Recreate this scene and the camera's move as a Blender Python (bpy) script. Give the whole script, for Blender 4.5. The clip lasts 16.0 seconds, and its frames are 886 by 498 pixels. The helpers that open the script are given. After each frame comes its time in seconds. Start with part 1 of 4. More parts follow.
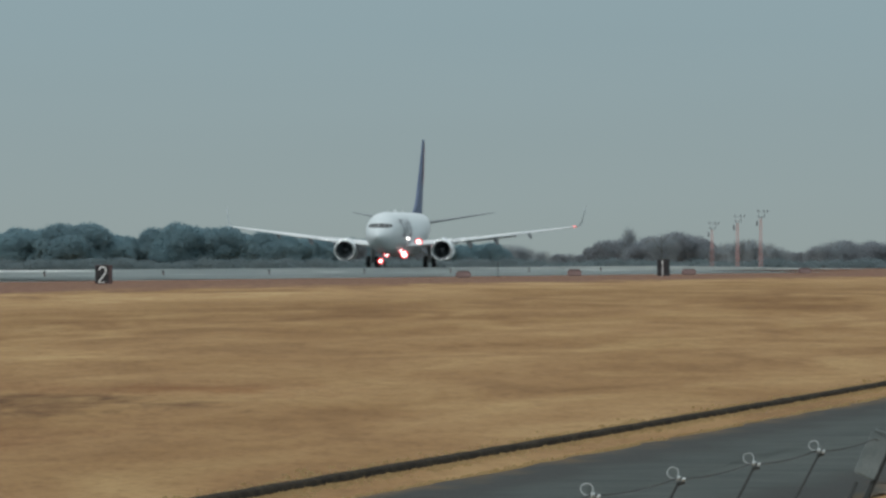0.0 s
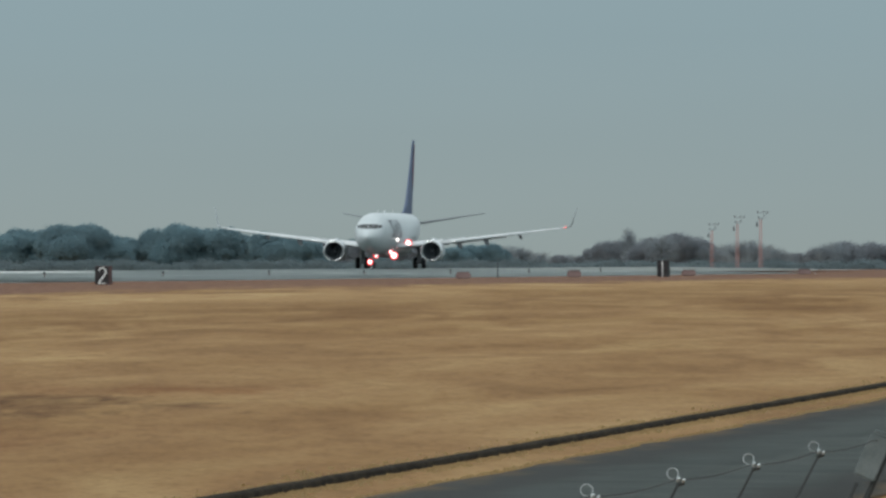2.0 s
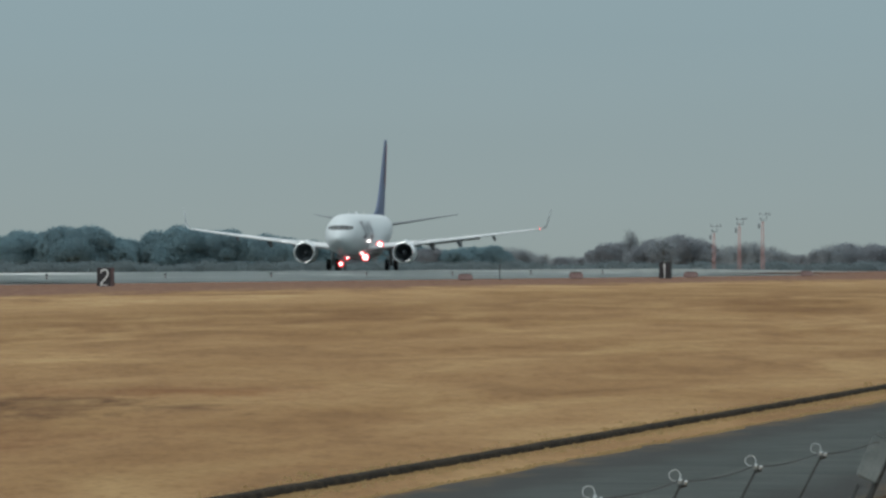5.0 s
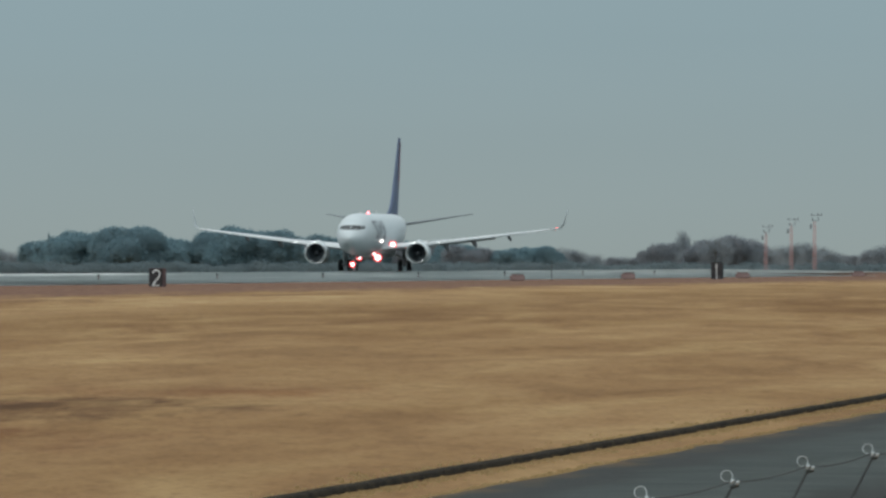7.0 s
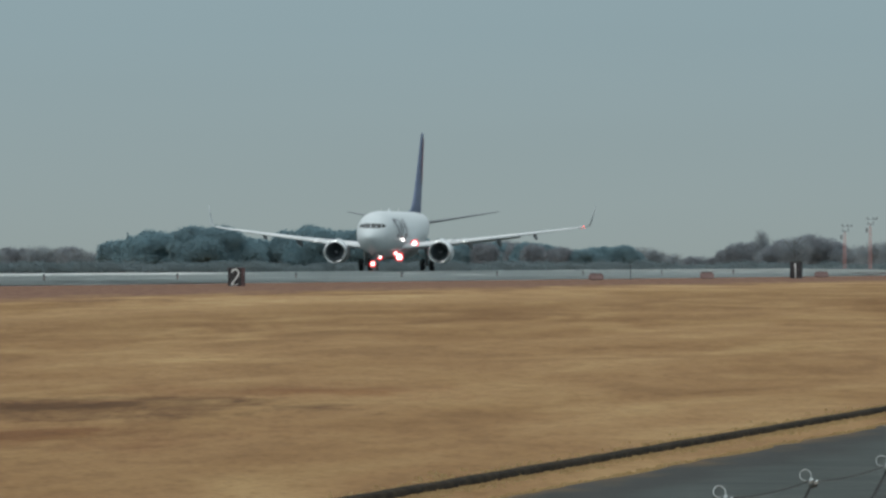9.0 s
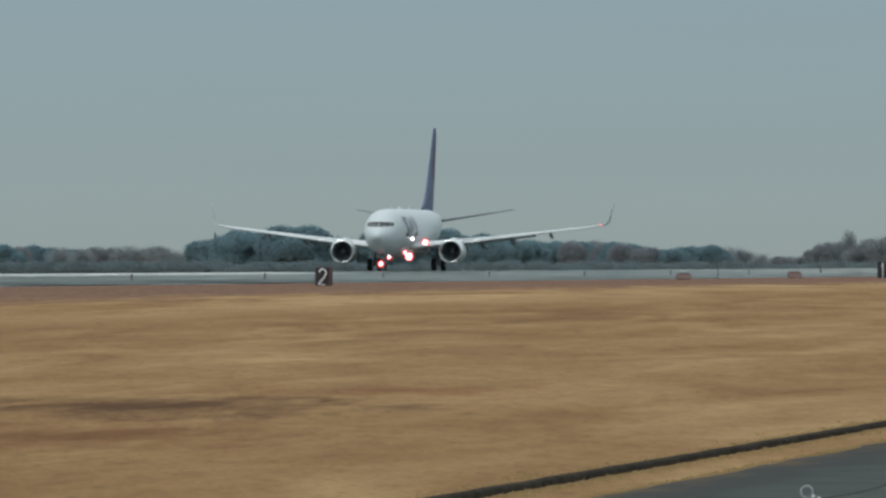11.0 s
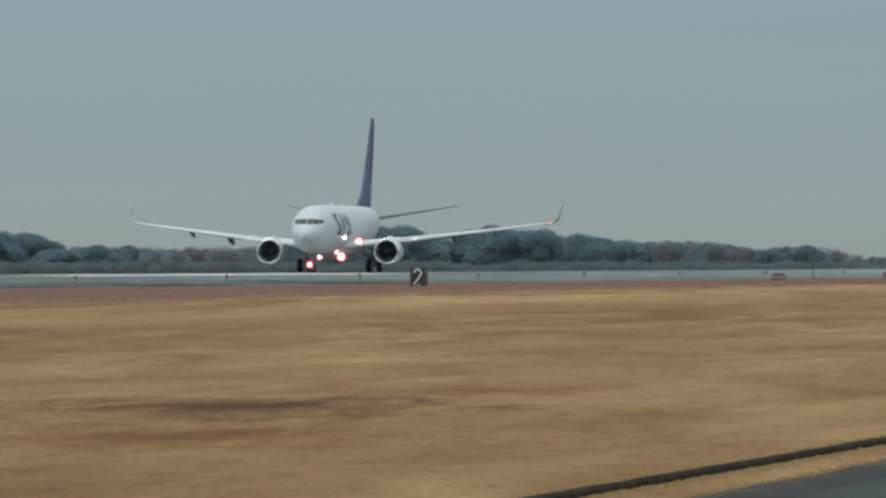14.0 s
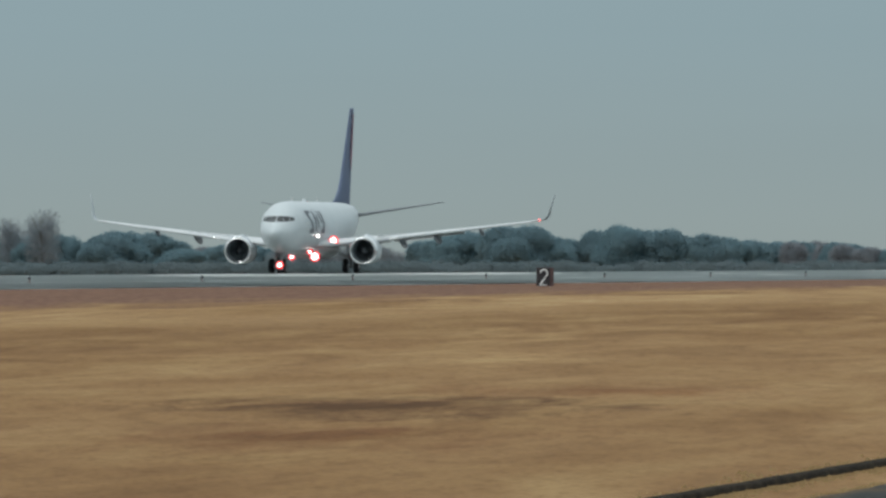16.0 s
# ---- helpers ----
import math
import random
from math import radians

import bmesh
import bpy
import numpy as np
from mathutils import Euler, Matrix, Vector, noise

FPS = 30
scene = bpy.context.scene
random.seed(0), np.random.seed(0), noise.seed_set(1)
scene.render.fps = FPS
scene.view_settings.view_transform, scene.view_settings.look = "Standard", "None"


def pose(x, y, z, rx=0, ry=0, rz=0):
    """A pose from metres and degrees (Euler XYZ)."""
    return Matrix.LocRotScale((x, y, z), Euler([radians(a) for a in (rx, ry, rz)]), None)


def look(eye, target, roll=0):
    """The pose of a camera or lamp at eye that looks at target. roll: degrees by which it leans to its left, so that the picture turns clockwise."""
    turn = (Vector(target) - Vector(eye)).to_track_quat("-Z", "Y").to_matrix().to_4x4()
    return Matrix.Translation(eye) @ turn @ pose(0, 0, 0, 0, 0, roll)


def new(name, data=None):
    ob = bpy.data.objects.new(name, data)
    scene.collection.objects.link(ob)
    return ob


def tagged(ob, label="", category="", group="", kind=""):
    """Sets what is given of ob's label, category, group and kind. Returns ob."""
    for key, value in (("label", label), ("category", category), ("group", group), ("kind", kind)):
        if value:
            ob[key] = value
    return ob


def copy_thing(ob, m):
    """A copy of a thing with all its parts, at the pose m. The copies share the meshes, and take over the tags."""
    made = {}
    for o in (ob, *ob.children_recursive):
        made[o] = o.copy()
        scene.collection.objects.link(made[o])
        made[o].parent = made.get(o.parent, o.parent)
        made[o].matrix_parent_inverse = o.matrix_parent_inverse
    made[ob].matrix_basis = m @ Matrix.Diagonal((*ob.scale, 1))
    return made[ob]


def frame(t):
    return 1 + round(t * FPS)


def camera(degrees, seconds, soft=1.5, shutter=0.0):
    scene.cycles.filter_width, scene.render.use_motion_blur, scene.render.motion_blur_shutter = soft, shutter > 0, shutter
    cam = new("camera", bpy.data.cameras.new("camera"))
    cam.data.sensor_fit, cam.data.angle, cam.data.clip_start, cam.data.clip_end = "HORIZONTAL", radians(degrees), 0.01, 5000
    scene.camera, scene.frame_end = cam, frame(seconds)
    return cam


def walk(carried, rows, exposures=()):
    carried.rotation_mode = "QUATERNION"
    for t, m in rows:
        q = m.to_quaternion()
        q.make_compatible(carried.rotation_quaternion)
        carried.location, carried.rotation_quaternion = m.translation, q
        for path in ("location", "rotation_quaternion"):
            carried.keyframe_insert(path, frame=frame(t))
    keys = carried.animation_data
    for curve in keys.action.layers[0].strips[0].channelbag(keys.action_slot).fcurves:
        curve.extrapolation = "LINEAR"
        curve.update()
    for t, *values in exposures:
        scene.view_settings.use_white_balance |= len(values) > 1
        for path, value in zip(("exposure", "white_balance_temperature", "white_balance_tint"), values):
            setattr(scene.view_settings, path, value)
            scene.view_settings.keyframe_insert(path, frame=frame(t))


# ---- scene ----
cam = camera(3.5923, 16.0, soft=2.7)
EYE = Vector((0.0, 0.0, 2.3))


def aim(turn, lift):
    """Camera pose: turn and lift in milliradians, to the right and up."""
    a, b = turn / 1000, lift / 1000
    return look(EYE, EYE + Vector((math.sin(a), math.cos(a), math.tan(b))) * 100)


# seconds, turn to the right, lift (milliradians)
PAN = ((0.0, 24.01, 0.51), (0.5, 24.01, 0.52), (1.0, 24.04, 0.55), (1.5, 24.04, 0.57), (2.0, 24.02, 0.58),
       (2.5, 24.04, 0.61), (3.0, 24.06, 0.63), (3.2, 24.04, 0.64), (4.2, 23.95, 0.68), (5.3, 23.76, 0.72), (5.5, 23.21, 0.73), (6.0, 22.46, 0.69),
       (6.5, 21.85, 0.69), (7.0, 20.20, 0.74), (7.5, 18.87, 0.74), (8.0, 17.45, 0.73), (8.5, 15.86, 0.70),
       (9.0, 14.62, 0.69), (9.5, 13.22, 0.79), (10.0, 11.69, 0.73), (10.2, 10.84, 0.70), (11.3, 7.85, 0.67),
       (12.3, 6.25, 0.64), (12.5, 5.95, 0.63), (13.0, 4.96, 0.64), (13.5, 3.32, 0.68), (14.0, 1.71, 0.69), (14.5, -0.19, 0.69),
       (15.0, -2.03, 0.69), (15.5, -4.71, 0.69), (16.0, -7.23, 0.69))
walk(cam, [(t, aim(a, b)) for t, a, b in PAN])

# ---- light ----
world = bpy.data.worlds.new("overcast_sky")
scene.world = world
world.use_nodes = True
wn, wl = world.node_tree.nodes, world.node_tree.links
wn.clear()
w_out = wn.new("ShaderNodeOutputWorld")
w_bg = wn.new("ShaderNodeBackground")
w_sky = wn.new("ShaderNodeTexSky")
w_sky.sky_type = "NISHITA"
w_sky.sun_disc = False
w_sky.sun_elevation, w_sky.sun_rotation = radians(41), radians(212)
w_sky.dust_density, w_sky.air_density = 4.0, 1.0
w_dim = wn.new("ShaderNodeMix")
w_dim.data_type, w_dim.blend_type = "RGBA", "MULTIPLY"
w_dim.inputs[0].default_value = 1.0
w_dim.inputs[7].default_value = (0.09, 0.09, 0.09, 1)
w_geo = wn.new("ShaderNodeTexCoord")
w_sep = wn.new("ShaderNodeSeparateXYZ")
w_ramp = wn.new("ShaderNodeValToRGB")
stops = w_ramp.color_ramp.elements
stops[0].position, stops[0].color = 0.0, (0.308, 0.368, 0.364, 1)
stops[1].position, stops[1].color = 1.0, (0.97, 1.08, 1.10, 1)
for at, c in ((0.018, (0.286, 0.392, 0.430, 1)), (0.25, (0.62, 0.735, 0.765, 1))):
    e = stops.new(at)
    e.color = c
w_cloud = wn.new("ShaderNodeTexNoise")
w_map = wn.new("ShaderNodeMapping")
w_map.inputs[3].default_value = (6, 6, 90)
w_cloud.inputs["Scale"].default_value = 1.0
w_cloud.inputs["Detail"].default_value = 4
w_tone = wn.new("ShaderNodeMapRange")
w_tone.inputs[3].default_value, w_tone.inputs[4].default_value = 0.95, 1.05
w_soft = wn.new("ShaderNodeMix")
w_soft.data_type, w_soft.blend_type = "RGBA", "MULTIPLY"
w_soft.inputs[0].default_value = 1.0
w_mix = wn.new("ShaderNodeMix")
w_mix.data_type = "RGBA"
w_mix.inputs[0].default_value = 0.92
wl.new(w_geo.outputs["Generated"], w_sep.inputs[0])
wl.new(w_sep.outputs[2], w_ramp.inputs[0])
wl.new(w_geo.outputs["Generated"], w_map.inputs[0])
wl.new(w_map.outputs[0], w_cloud.inputs["Vector"])
wl.new(w_cloud.outputs[0], w_tone.inputs[0])
wl.new(w_ramp.outputs[0], w_soft.inputs[6])
wl.new(w_tone.outputs[0], w_soft.inputs[7])
wl.new(w_sky.outputs[0], w_dim.inputs[6])
wl.new(w_dim.outputs[2], w_mix.inputs[6])
wl.new(w_soft.outputs[2], w_mix.inputs[7])
wl.new(w_mix.outputs[2], w_bg.inputs[0])
wl.new(w_bg.outputs[0], w_out.inputs[0])
w_bg.inputs[1].default_value = 1.0
sun = new("sun", bpy.data.lights.new("sun", "SUN"))
sun.data.energy, sun.data.angle, sun.data.color = 1.15, radians(28), (0.98, 0.98, 0.94)
sun.matrix_world = look((-50, -80, 82), (0, 0, 0))


# ---- materials ----
def material(name, a, b, scale=1.0, rough=0.7, metal=0.0, bump=0.0, fine=12.0, coat=0.0, stretch=(1, 1, 1), glow=None, power=0.0):
    """Two colours mixed by noise at two scales, with roughness wear and fine relief."""
    m = bpy.data.materials.new(name)
    m.use_nodes = True
    n, l = m.node_tree.nodes, m.node_tree.links
    s = n["Principled BSDF"]
    tc, mp = n.new("ShaderNodeTexCoord"), n.new("ShaderNodeMapping")
    mp.inputs[3].default_value = stretch
    l.new(tc.outputs["Object"], mp.inputs[0])
    n1, n2, mix, ramp = n.new("ShaderNodeTexNoise"), n.new("ShaderNodeTexNoise"), n.new("ShaderNodeMath"), n.new("ShaderNodeValToRGB")
    n1.inputs["Scale"].default_value, n1.inputs["Detail"].default_value = scale, 5
    n2.inputs["Scale"].default_value, n2.inputs["Detail"].default_value = scale * fine, 3
    for k in (n1, n2):
        l.new(mp.outputs[0], k.inputs["Vector"])
    mix.operation = "MULTIPLY_ADD"
    mix.inputs[1].default_value = 0.35
    l.new(n2.outputs[0], mix.inputs[0])
    l.new(n1.outputs[0], mix.inputs[2])
    ramp.color_ramp.elements[0].position, ramp.color_ramp.elements[1].position = 0.5, 0.88
    ramp.color_ramp.elements[0].color, ramp.color_ramp.elements[1].color = (*a, 1), (*b, 1)
    l.new(mix.outputs[0], ramp.inputs[0])
    l.new(ramp.outputs[0], s.inputs["Base Color"])
    wear = n.new("ShaderNodeMapRange")
    wear.inputs[3].default_value, wear.inputs[4].default_value = max(0.02, rough - 0.08), min(1, rough + 0.08)
    l.new(n1.outputs[0], wear.inputs[0])
    l.new(wear.outputs[0], s.inputs["Roughness"])
    s.inputs["Metallic"].default_value = metal
    s.inputs["Coat Weight"].default_value = coat
    if bump:
        bp = n.new("ShaderNodeBump")
        bp.inputs["Strength"].default_value, bp.inputs["Distance"].default_value = bump, 0.05
        l.new(n2.outputs[0], bp.inputs["Height"])
        l.new(bp.outputs[0], s.inputs["Normal"])
    if glow:
        s.inputs["Emission Color"].default_value = (*glow, 1)
        s.inputs["Emission Strength"].default_value = power
    return m


# ---- the runway's axis ----
PSI = radians(8.3367)
START = Vector((26.564, 1383.46))          # below the nose at the start
AWAY = Vector((math.sin(PSI), math.cos(PSI)))
SIDE = Vector((math.cos(PSI), -math.sin(PSI)))
CROWN = 1.16
HEAD = 0.2                                 # the nose points a little off the axis
HALF = 38.0


def on_axis(p, q):
    v = START + AWAY * p + SIDE * q
    return v.x, v.y


def to_axis(x, y):
    v = Vector((x, y)) - START
    return v.dot(AWAY), v.dot(SIDE)


def smooth(e0, e1, x):
    u = min(1, max(0, (x - e0) / (e1 - e0)))
    return u * u * (3 - 2 * u)


def land(y):
    """Height of the open land at a distance."""
    z = 0.69 * smooth(230, 800, y)
    return z + 0.04 * smooth(800, 1150, y) - 1.5 * smooth(1250, 2300, y) - 3.0 * smooth(2720, 3600, y)


def crown_z(q):
    return CROWN - 0.013 * abs(q)


def ground_z(x, y):
    p, q = to_axis(x, y)
    z = land(y)
    plateau = (1 - smooth(HALF, 66, abs(q))) * (1 - smooth(320, 600, p))
    return z + (crown_z(min(abs(q), HALF)) - z) * plateau


def ground_material():
    m = bpy.data.materials.new("dry_winter_grass")
    m.use_nodes = True
    n, l = m.node_tree.nodes, m.node_tree.links
    s = n["Principled BSDF"]
    s.inputs["Roughness"].default_value = 0.95
    s.inputs["Specular IOR Level"].default_value = 0.09
    tc = n.new("ShaderNodeTexCoord")
    # noise drawn out in depth so its streaks fit the camera's low view
    along = n.new("ShaderNodeMapping")
    along.vector_type = "TEXTURE"
    along.inputs[2].default_value = (0, 0, -PSI * 0.35)
    along.inputs[3].default_value = (1, 10, 1)
    l.new(tc.outputs["Object"], along.inputs[0])
    blades = n.new("ShaderNodeMapping")
    blades.vector_type = "TEXTURE"
    blades.inputs[3].default_value = (1, 10, 1)
    l.new(tc.outputs["Object"], blades.inputs[0])

    def grain(scale, detail, rough=0.6, by=along, bend=0.0):
        k = n.new("ShaderNodeTexNoise")
        k.inputs["Scale"].default_value, k.inputs["Detail"].default_value, k.inputs["Roughness"].default_value = scale, detail, rough
        k.inputs["Distortion"].default_value = bend
        l.new(by.outputs[0], k.inputs["Vector"])
        return k.outputs[0]

    def ramp(src, *rows):
        r = n.new("ShaderNodeValToRGB")
        e = r.color_ramp.elements
        e[0].position, e[0].color = rows[0][0], (*rows[0][1], 1)
        e[1].position, e[1].color = rows[-1][0], (*rows[-1][1], 1)
        for at, c in rows[1:-1]:
            k = e.new(at)
            k.color = (*c, 1)
        l.new(src, r.inputs[0])
        return r.outputs[0]

    def mixed(fac, a, b, mode="MIX"):
        k = n.new("ShaderNodeMix")
        k.data_type, k.blend_type = "RGBA", mode
        if isinstance(fac, float):
            k.inputs[0].default_value = fac
        else:
            l.new(fac, k.inputs[0])
        l.new(a, k.inputs[6])
        l.new(b, k.inputs[7])
        return k.outputs[2]

    def math_node(op, a, b):
        k = n.new("ShaderNodeMath")
        k.operation = op
        for i, v in ((0, a), (1, b)):
            if isinstance(v, float):
                k.inputs[i].default_value = v
            else:
                l.new(v, k.inputs[i])
        return k.outputs[0]

    big = grain(0.10, 5, 0.6, along, 0.6)
    mid = grain(0.27, 4, 0.52, along, 1.1)
    fine = grain(2.4, 3, 0.6, blades)
    straw = ramp(mid, (0.33, (0.218, 0.122, 0.053)), (0.45, (0.258, 0.148, 0.066)), (0.54, (0.282, 0.168, 0.076)), (0.67, (0.330, 0.211, 0.099)))
    patch = ramp(big, (0.35, (0.77, 0.71, 0.63)), (0.47, (0.94, 0.92, 0.89)), (0.56, (1.0, 1.0, 1.0)), (0.68, (1.08, 1.10, 1.12)))
    field = mixed(1.0, straw, patch, "MULTIPLY")
    tuft = ramp(fine, (0.34, (0.84, 0.81, 0.78)), (0.48, (0.98, 0.98, 0.97)), (0.66, (1.03, 1.03, 1.03)))
    field = mixed(1.0, field, tuft, "MULTIPLY")
    # short tufts and thatch close by, stretched in depth to fit the camera's view
    thatch = n.new("ShaderNodeMapping")
    thatch.vector_type = "TEXTURE"
    thatch.inputs[3].default_value = (1, 6, 1)
    l.new(tc.outputs["Object"], thatch.inputs[0])
    speck = ramp(grain(8.0, 4, 0.7, thatch, 0.4), (0.33, (0.74, 0.68, 0.61)), (0.47, (0.98, 0.97, 0.96)), (0.67, (1.10, 1.11, 1.10)))
    field = mixed(1.0, field, speck, "MULTIPLY")
    # darker brown patches in the near grass: place, reach across and along, how dark
    for (px, py), (rx, ry), dark in (((-2.2, 221.0), (4.0, 19.0), 0.40), ((-2.9, 184.0), (3.2, 17.0), 0.74), ((1.6, 245.0), (4.0, 14.0), 0.78)):
        away = n.new("ShaderNodeVectorMath")
        away.operation = "SUBTRACT"
        l.new(tc.outputs["Object"], away.inputs[0])
        away.inputs[1].default_value = (px, py, 0)
        squash = n.new("ShaderNodeVectorMath")
        squash.operation = "MULTIPLY"
        l.new(away.outputs[0], squash.inputs[0])
        squash.inputs[1].default_value = (1 / rx, 1 / ry, 0)
        reach = n.new("ShaderNodeVectorMath")
        reach.operation = "LENGTH"
        l.new(squash.outputs[0], reach.inputs[0])
        edge = math_node("ADD", reach.outputs["Value"], math_node("MULTIPLY", math_node("SUBTRACT", grain(0.8, 6, 0.7, along, 0.5), 0.5), 3.6))
        worn = ramp(edge, (0.1, (dark, dark * 0.84, dark * 0.75)), (0.55, ((1 + dark) / 2, dark * 0.42 + 0.50, dark * 0.40 + 0.50)), (1.0, (1.0, 1.0, 1.0)))
        field = mixed(1.0, field, worn, "MULTIPLY")
    # distance from the runway's axis, for the bare strip beside the shoulder
    dot = n.new("ShaderNodeVectorMath")
    dot.operation = "DOT_PRODUCT"
    l.new(tc.outputs["Object"], dot.inputs[0])
    dot.inputs[1].default_value = (SIDE.x, SIDE.y, 0)
    q = math_node("ABSOLUTE", math_node("SUBTRACT", dot.outputs["Value"], float(START.dot(SIDE))), 0.0)
    q = math_node("ADD", q, math_node("MULTIPLY", math_node("SUBTRACT", mid, 0.5), 30.0))
    band = n.new("ShaderNodeMapRange")
    band.inputs[1].default_value, band.inputs[2].default_value = 70, 80
    band.inputs[3].default_value, band.inputs[4].default_value = 1, 0
    l.new(q, band.inputs[0])
    # a pale mown strip next to the bare soil
    mown = n.new("ShaderNodeValToRGB")
    me = mown.color_ramp.elements
    me[0].position, me[0].color = 0.59, (1, 1, 1, 1)
    me[1].position, me[1].color = 0.93, (1, 1, 1, 1)
    for at, c in ((0.63, (1.16, 1.22, 1.30)), (0.73, (1.16, 1.22, 1.30)), (0.78, (0.89, 0.87, 0.85)), (0.85, (0.89, 0.87, 0.85))):
        me.new(at).color = (*c, 1)
    l.new(math_node("DIVIDE", q, 130.0), mown.inputs[0])
    field = mixed(1.0, field, mown.outputs[0], "MULTIPLY")
    soil = ramp(fine, (0.36, (0.122, 0.063, 0.044)), (0.64, (0.200, 0.109, 0.072)))
    col = mixed(band.outputs[0], field, soil)
    l.new(col, s.inputs["Base Color"])
    bp = n.new("ShaderNodeBump")
    bp.inputs["Strength"].default_value, bp.inputs["Distance"].default_value = 0.5, 0.12
    l.new(fine, bp.inputs["Height"])
    l.new(bp.outputs[0], s.inputs["Normal"])
    return m


GRASS = ground_material()
ASPHALT = material("worn_asphalt", (0.165, 0.207, 0.202), (0.235, 0.27, 0.258), 0.05, 0.32, bump=0.1, fine=30)
ROAD = material("road_asphalt", (0.076, 0.094, 0.090), (0.140, 0.156, 0.146), 0.7, 0.85, bump=0.3, fine=40)
PAINT = material("road_paint", (0.62, 0.65, 0.64), (0.8, 0.8, 0.78), 0.3, 0.6, fine=20)


def dusty_edges(m):
    """Straw dust and soil over the two ragged edges of the road."""
    n, l = m.node_tree.nodes, m.node_tree.links
    s = n["Principled BSDF"]
    plain = s.inputs["Base Color"].links[0].from_socket
    tc = n.new("ShaderNodeTexCoord")
    dot = n.new("ShaderNodeVectorMath")
    dot.operation = "DOT_PRODUCT"
    l.new(tc.outputs["Object"], dot.inputs[0])
    dot.inputs[1].default_value = (0.9942, -0.1076, 0)
    mp, ns = n.new("ShaderNodeMapping"), n.new("ShaderNodeTexNoise")
    mp.vector_type = "TEXTURE"
    mp.inputs[3].default_value = (1, 6, 1)
    ns.inputs["Scale"].default_value, ns.inputs["Detail"].default_value = 1.2, 5
    l.new(tc.outputs["Object"], mp.inputs[0])
    l.new(mp.outputs[0], ns.inputs["Vector"])

    def op(kind, a, b):
        k = n.new("ShaderNodeMath")
        k.operation = kind
        for i, v in ((0, a), (1, b)):
            if isinstance(v, (int, float)):
                k.inputs[i].default_value = v
            else:
                l.new(v, k.inputs[i])
        return k.outputs[0]

    across = op("ABSOLUTE", op("SUBTRACT", dot.outputs["Value"], ROAD_MIDDLE), 0)
    across = op("ADD", across, op("MULTIPLY", op("SUBTRACT", ns.outputs[0], 0.5), 1.5))
    for lo, hi, c in ((0.8, 1.8, (0.066, 0.066, 0.062)), (1.95, 2.5, (0.205, 0.138, 0.075))):
        rng = n.new("ShaderNodeMapRange")
        rng.interpolation_type = "SMOOTHSTEP"
        rng.inputs[1].default_value, rng.inputs[2].default_value = lo, hi
        rng.inputs[4].default_value = 0.85
        l.new(across, rng.inputs[0])
        mx = n.new("ShaderNodeMix")
        mx.data_type = "RGBA"
        l.new(rng.outputs[0], mx.inputs[0])
        l.new(plain, mx.inputs[6])
        mx.inputs[7].default_value = (*c, 1)
        plain = mx.outputs[2]
    l.new(plain, s.inputs["Base Color"])


ROAD_MIDDLE = 0.9942 * 1.0 - 0.1076 * 134.2 + 3.9
dusty_edges(ROAD)
KERB = material("dark_concrete", (0.012, 0.009, 0.006), (0.050, 0.038, 0.026), 1.6, 0.97, bump=0.6, fine=14)
WHITE = material("white_gloss_paint", (0.48, 0.53, 0.555), (0.54, 0.585, 0.605), 0.5, 0.42, fine=8)
GREY = material("grey_wing_paint", (0.50, 0.53, 0.55), (0.60, 0.62, 0.63), 0.6, 0.4, fine=9)
BELLY = material("pale_grey_paint", (0.55, 0.57, 0.58), (0.66, 0.67, 0.67), 0.6, 0.35, fine=9)
METAL = material("polished_metal", (0.72, 0.73, 0.74), (0.82, 0.82, 0.82), 2.0, 0.22, 1.0)
STEEL = material("steel", (0.30, 0.31, 0.32), (0.5, 0.51, 0.52), 4.0, 0.4, 0.9)
ZINC = material("galvanised_steel", (0.34, 0.37, 0.38), (0.55, 0.57, 0.57), 30.0, 0.5, 0.8, fine=4)
DARK = material("dark_grey_metal", (0.03, 0.033, 0.037), (0.07, 0.073, 0.078), 2.0, 0.5, 0.3)
FAN = material("fan_blades", (0.085, 0.108, 0.125), (0.115, 0.14, 0.158), 3.0, 0.75)
SPINNER = material("dark_spinner_paint", (0.050, 0.063, 0.073), (0.066, 0.08, 0.09), 3.0, 0.85)
DUCT = material("pale_duct_lining", (0.115, 0.145, 0.165), (0.15, 0.18, 0.20), 2.0, 0.75)
RUBBER = material("tyre_rubber", (0.025, 0.027, 0.03), (0.045, 0.047, 0.05), 4.0, 0.85)
GLASS = material("dark_cockpit_glass", (0.012, 0.014, 0.017), (0.025, 0.028, 0.032), 2.0, 0.08)
NAVY = material("dark_blue_livery", (0.084, 0.120, 0.205), (0.11, 0.148, 0.24), 1.5, 0.6)
MAUVE = material("rose_livery", (0.36, 0.14, 0.24), (0.44, 0.19, 0.30), 0.6, 0.35)
CHAR = material("charcoal_livery", (0.17, 0.19, 0.235), (0.22, 0.24, 0.28), 1.0, 0.4)
LAMP = material("lit_lamp", (0.8, 0.8, 0.8), (0.9, 0.9, 0.9), 1.0, 0.2, glow=(1.0, 0.92, 0.88), power=3.2)
LAMP_RED = material("red_lamp", (0.5, 0.03, 0.02), (0.6, 0.05, 0.04), 1.0, 0.2, glow=(1.0, 0.10, 0.08), power=3.5)
# this glow stands in for the red halo seen round the lamps
LAMP_HALO = material("lamp_rim_halo", (0.6, 0.06, 0.05), (0.7, 0.1, 0.08), 1.0, 0.2, glow=(1.0, 0.05, 0.06), power=1.3)
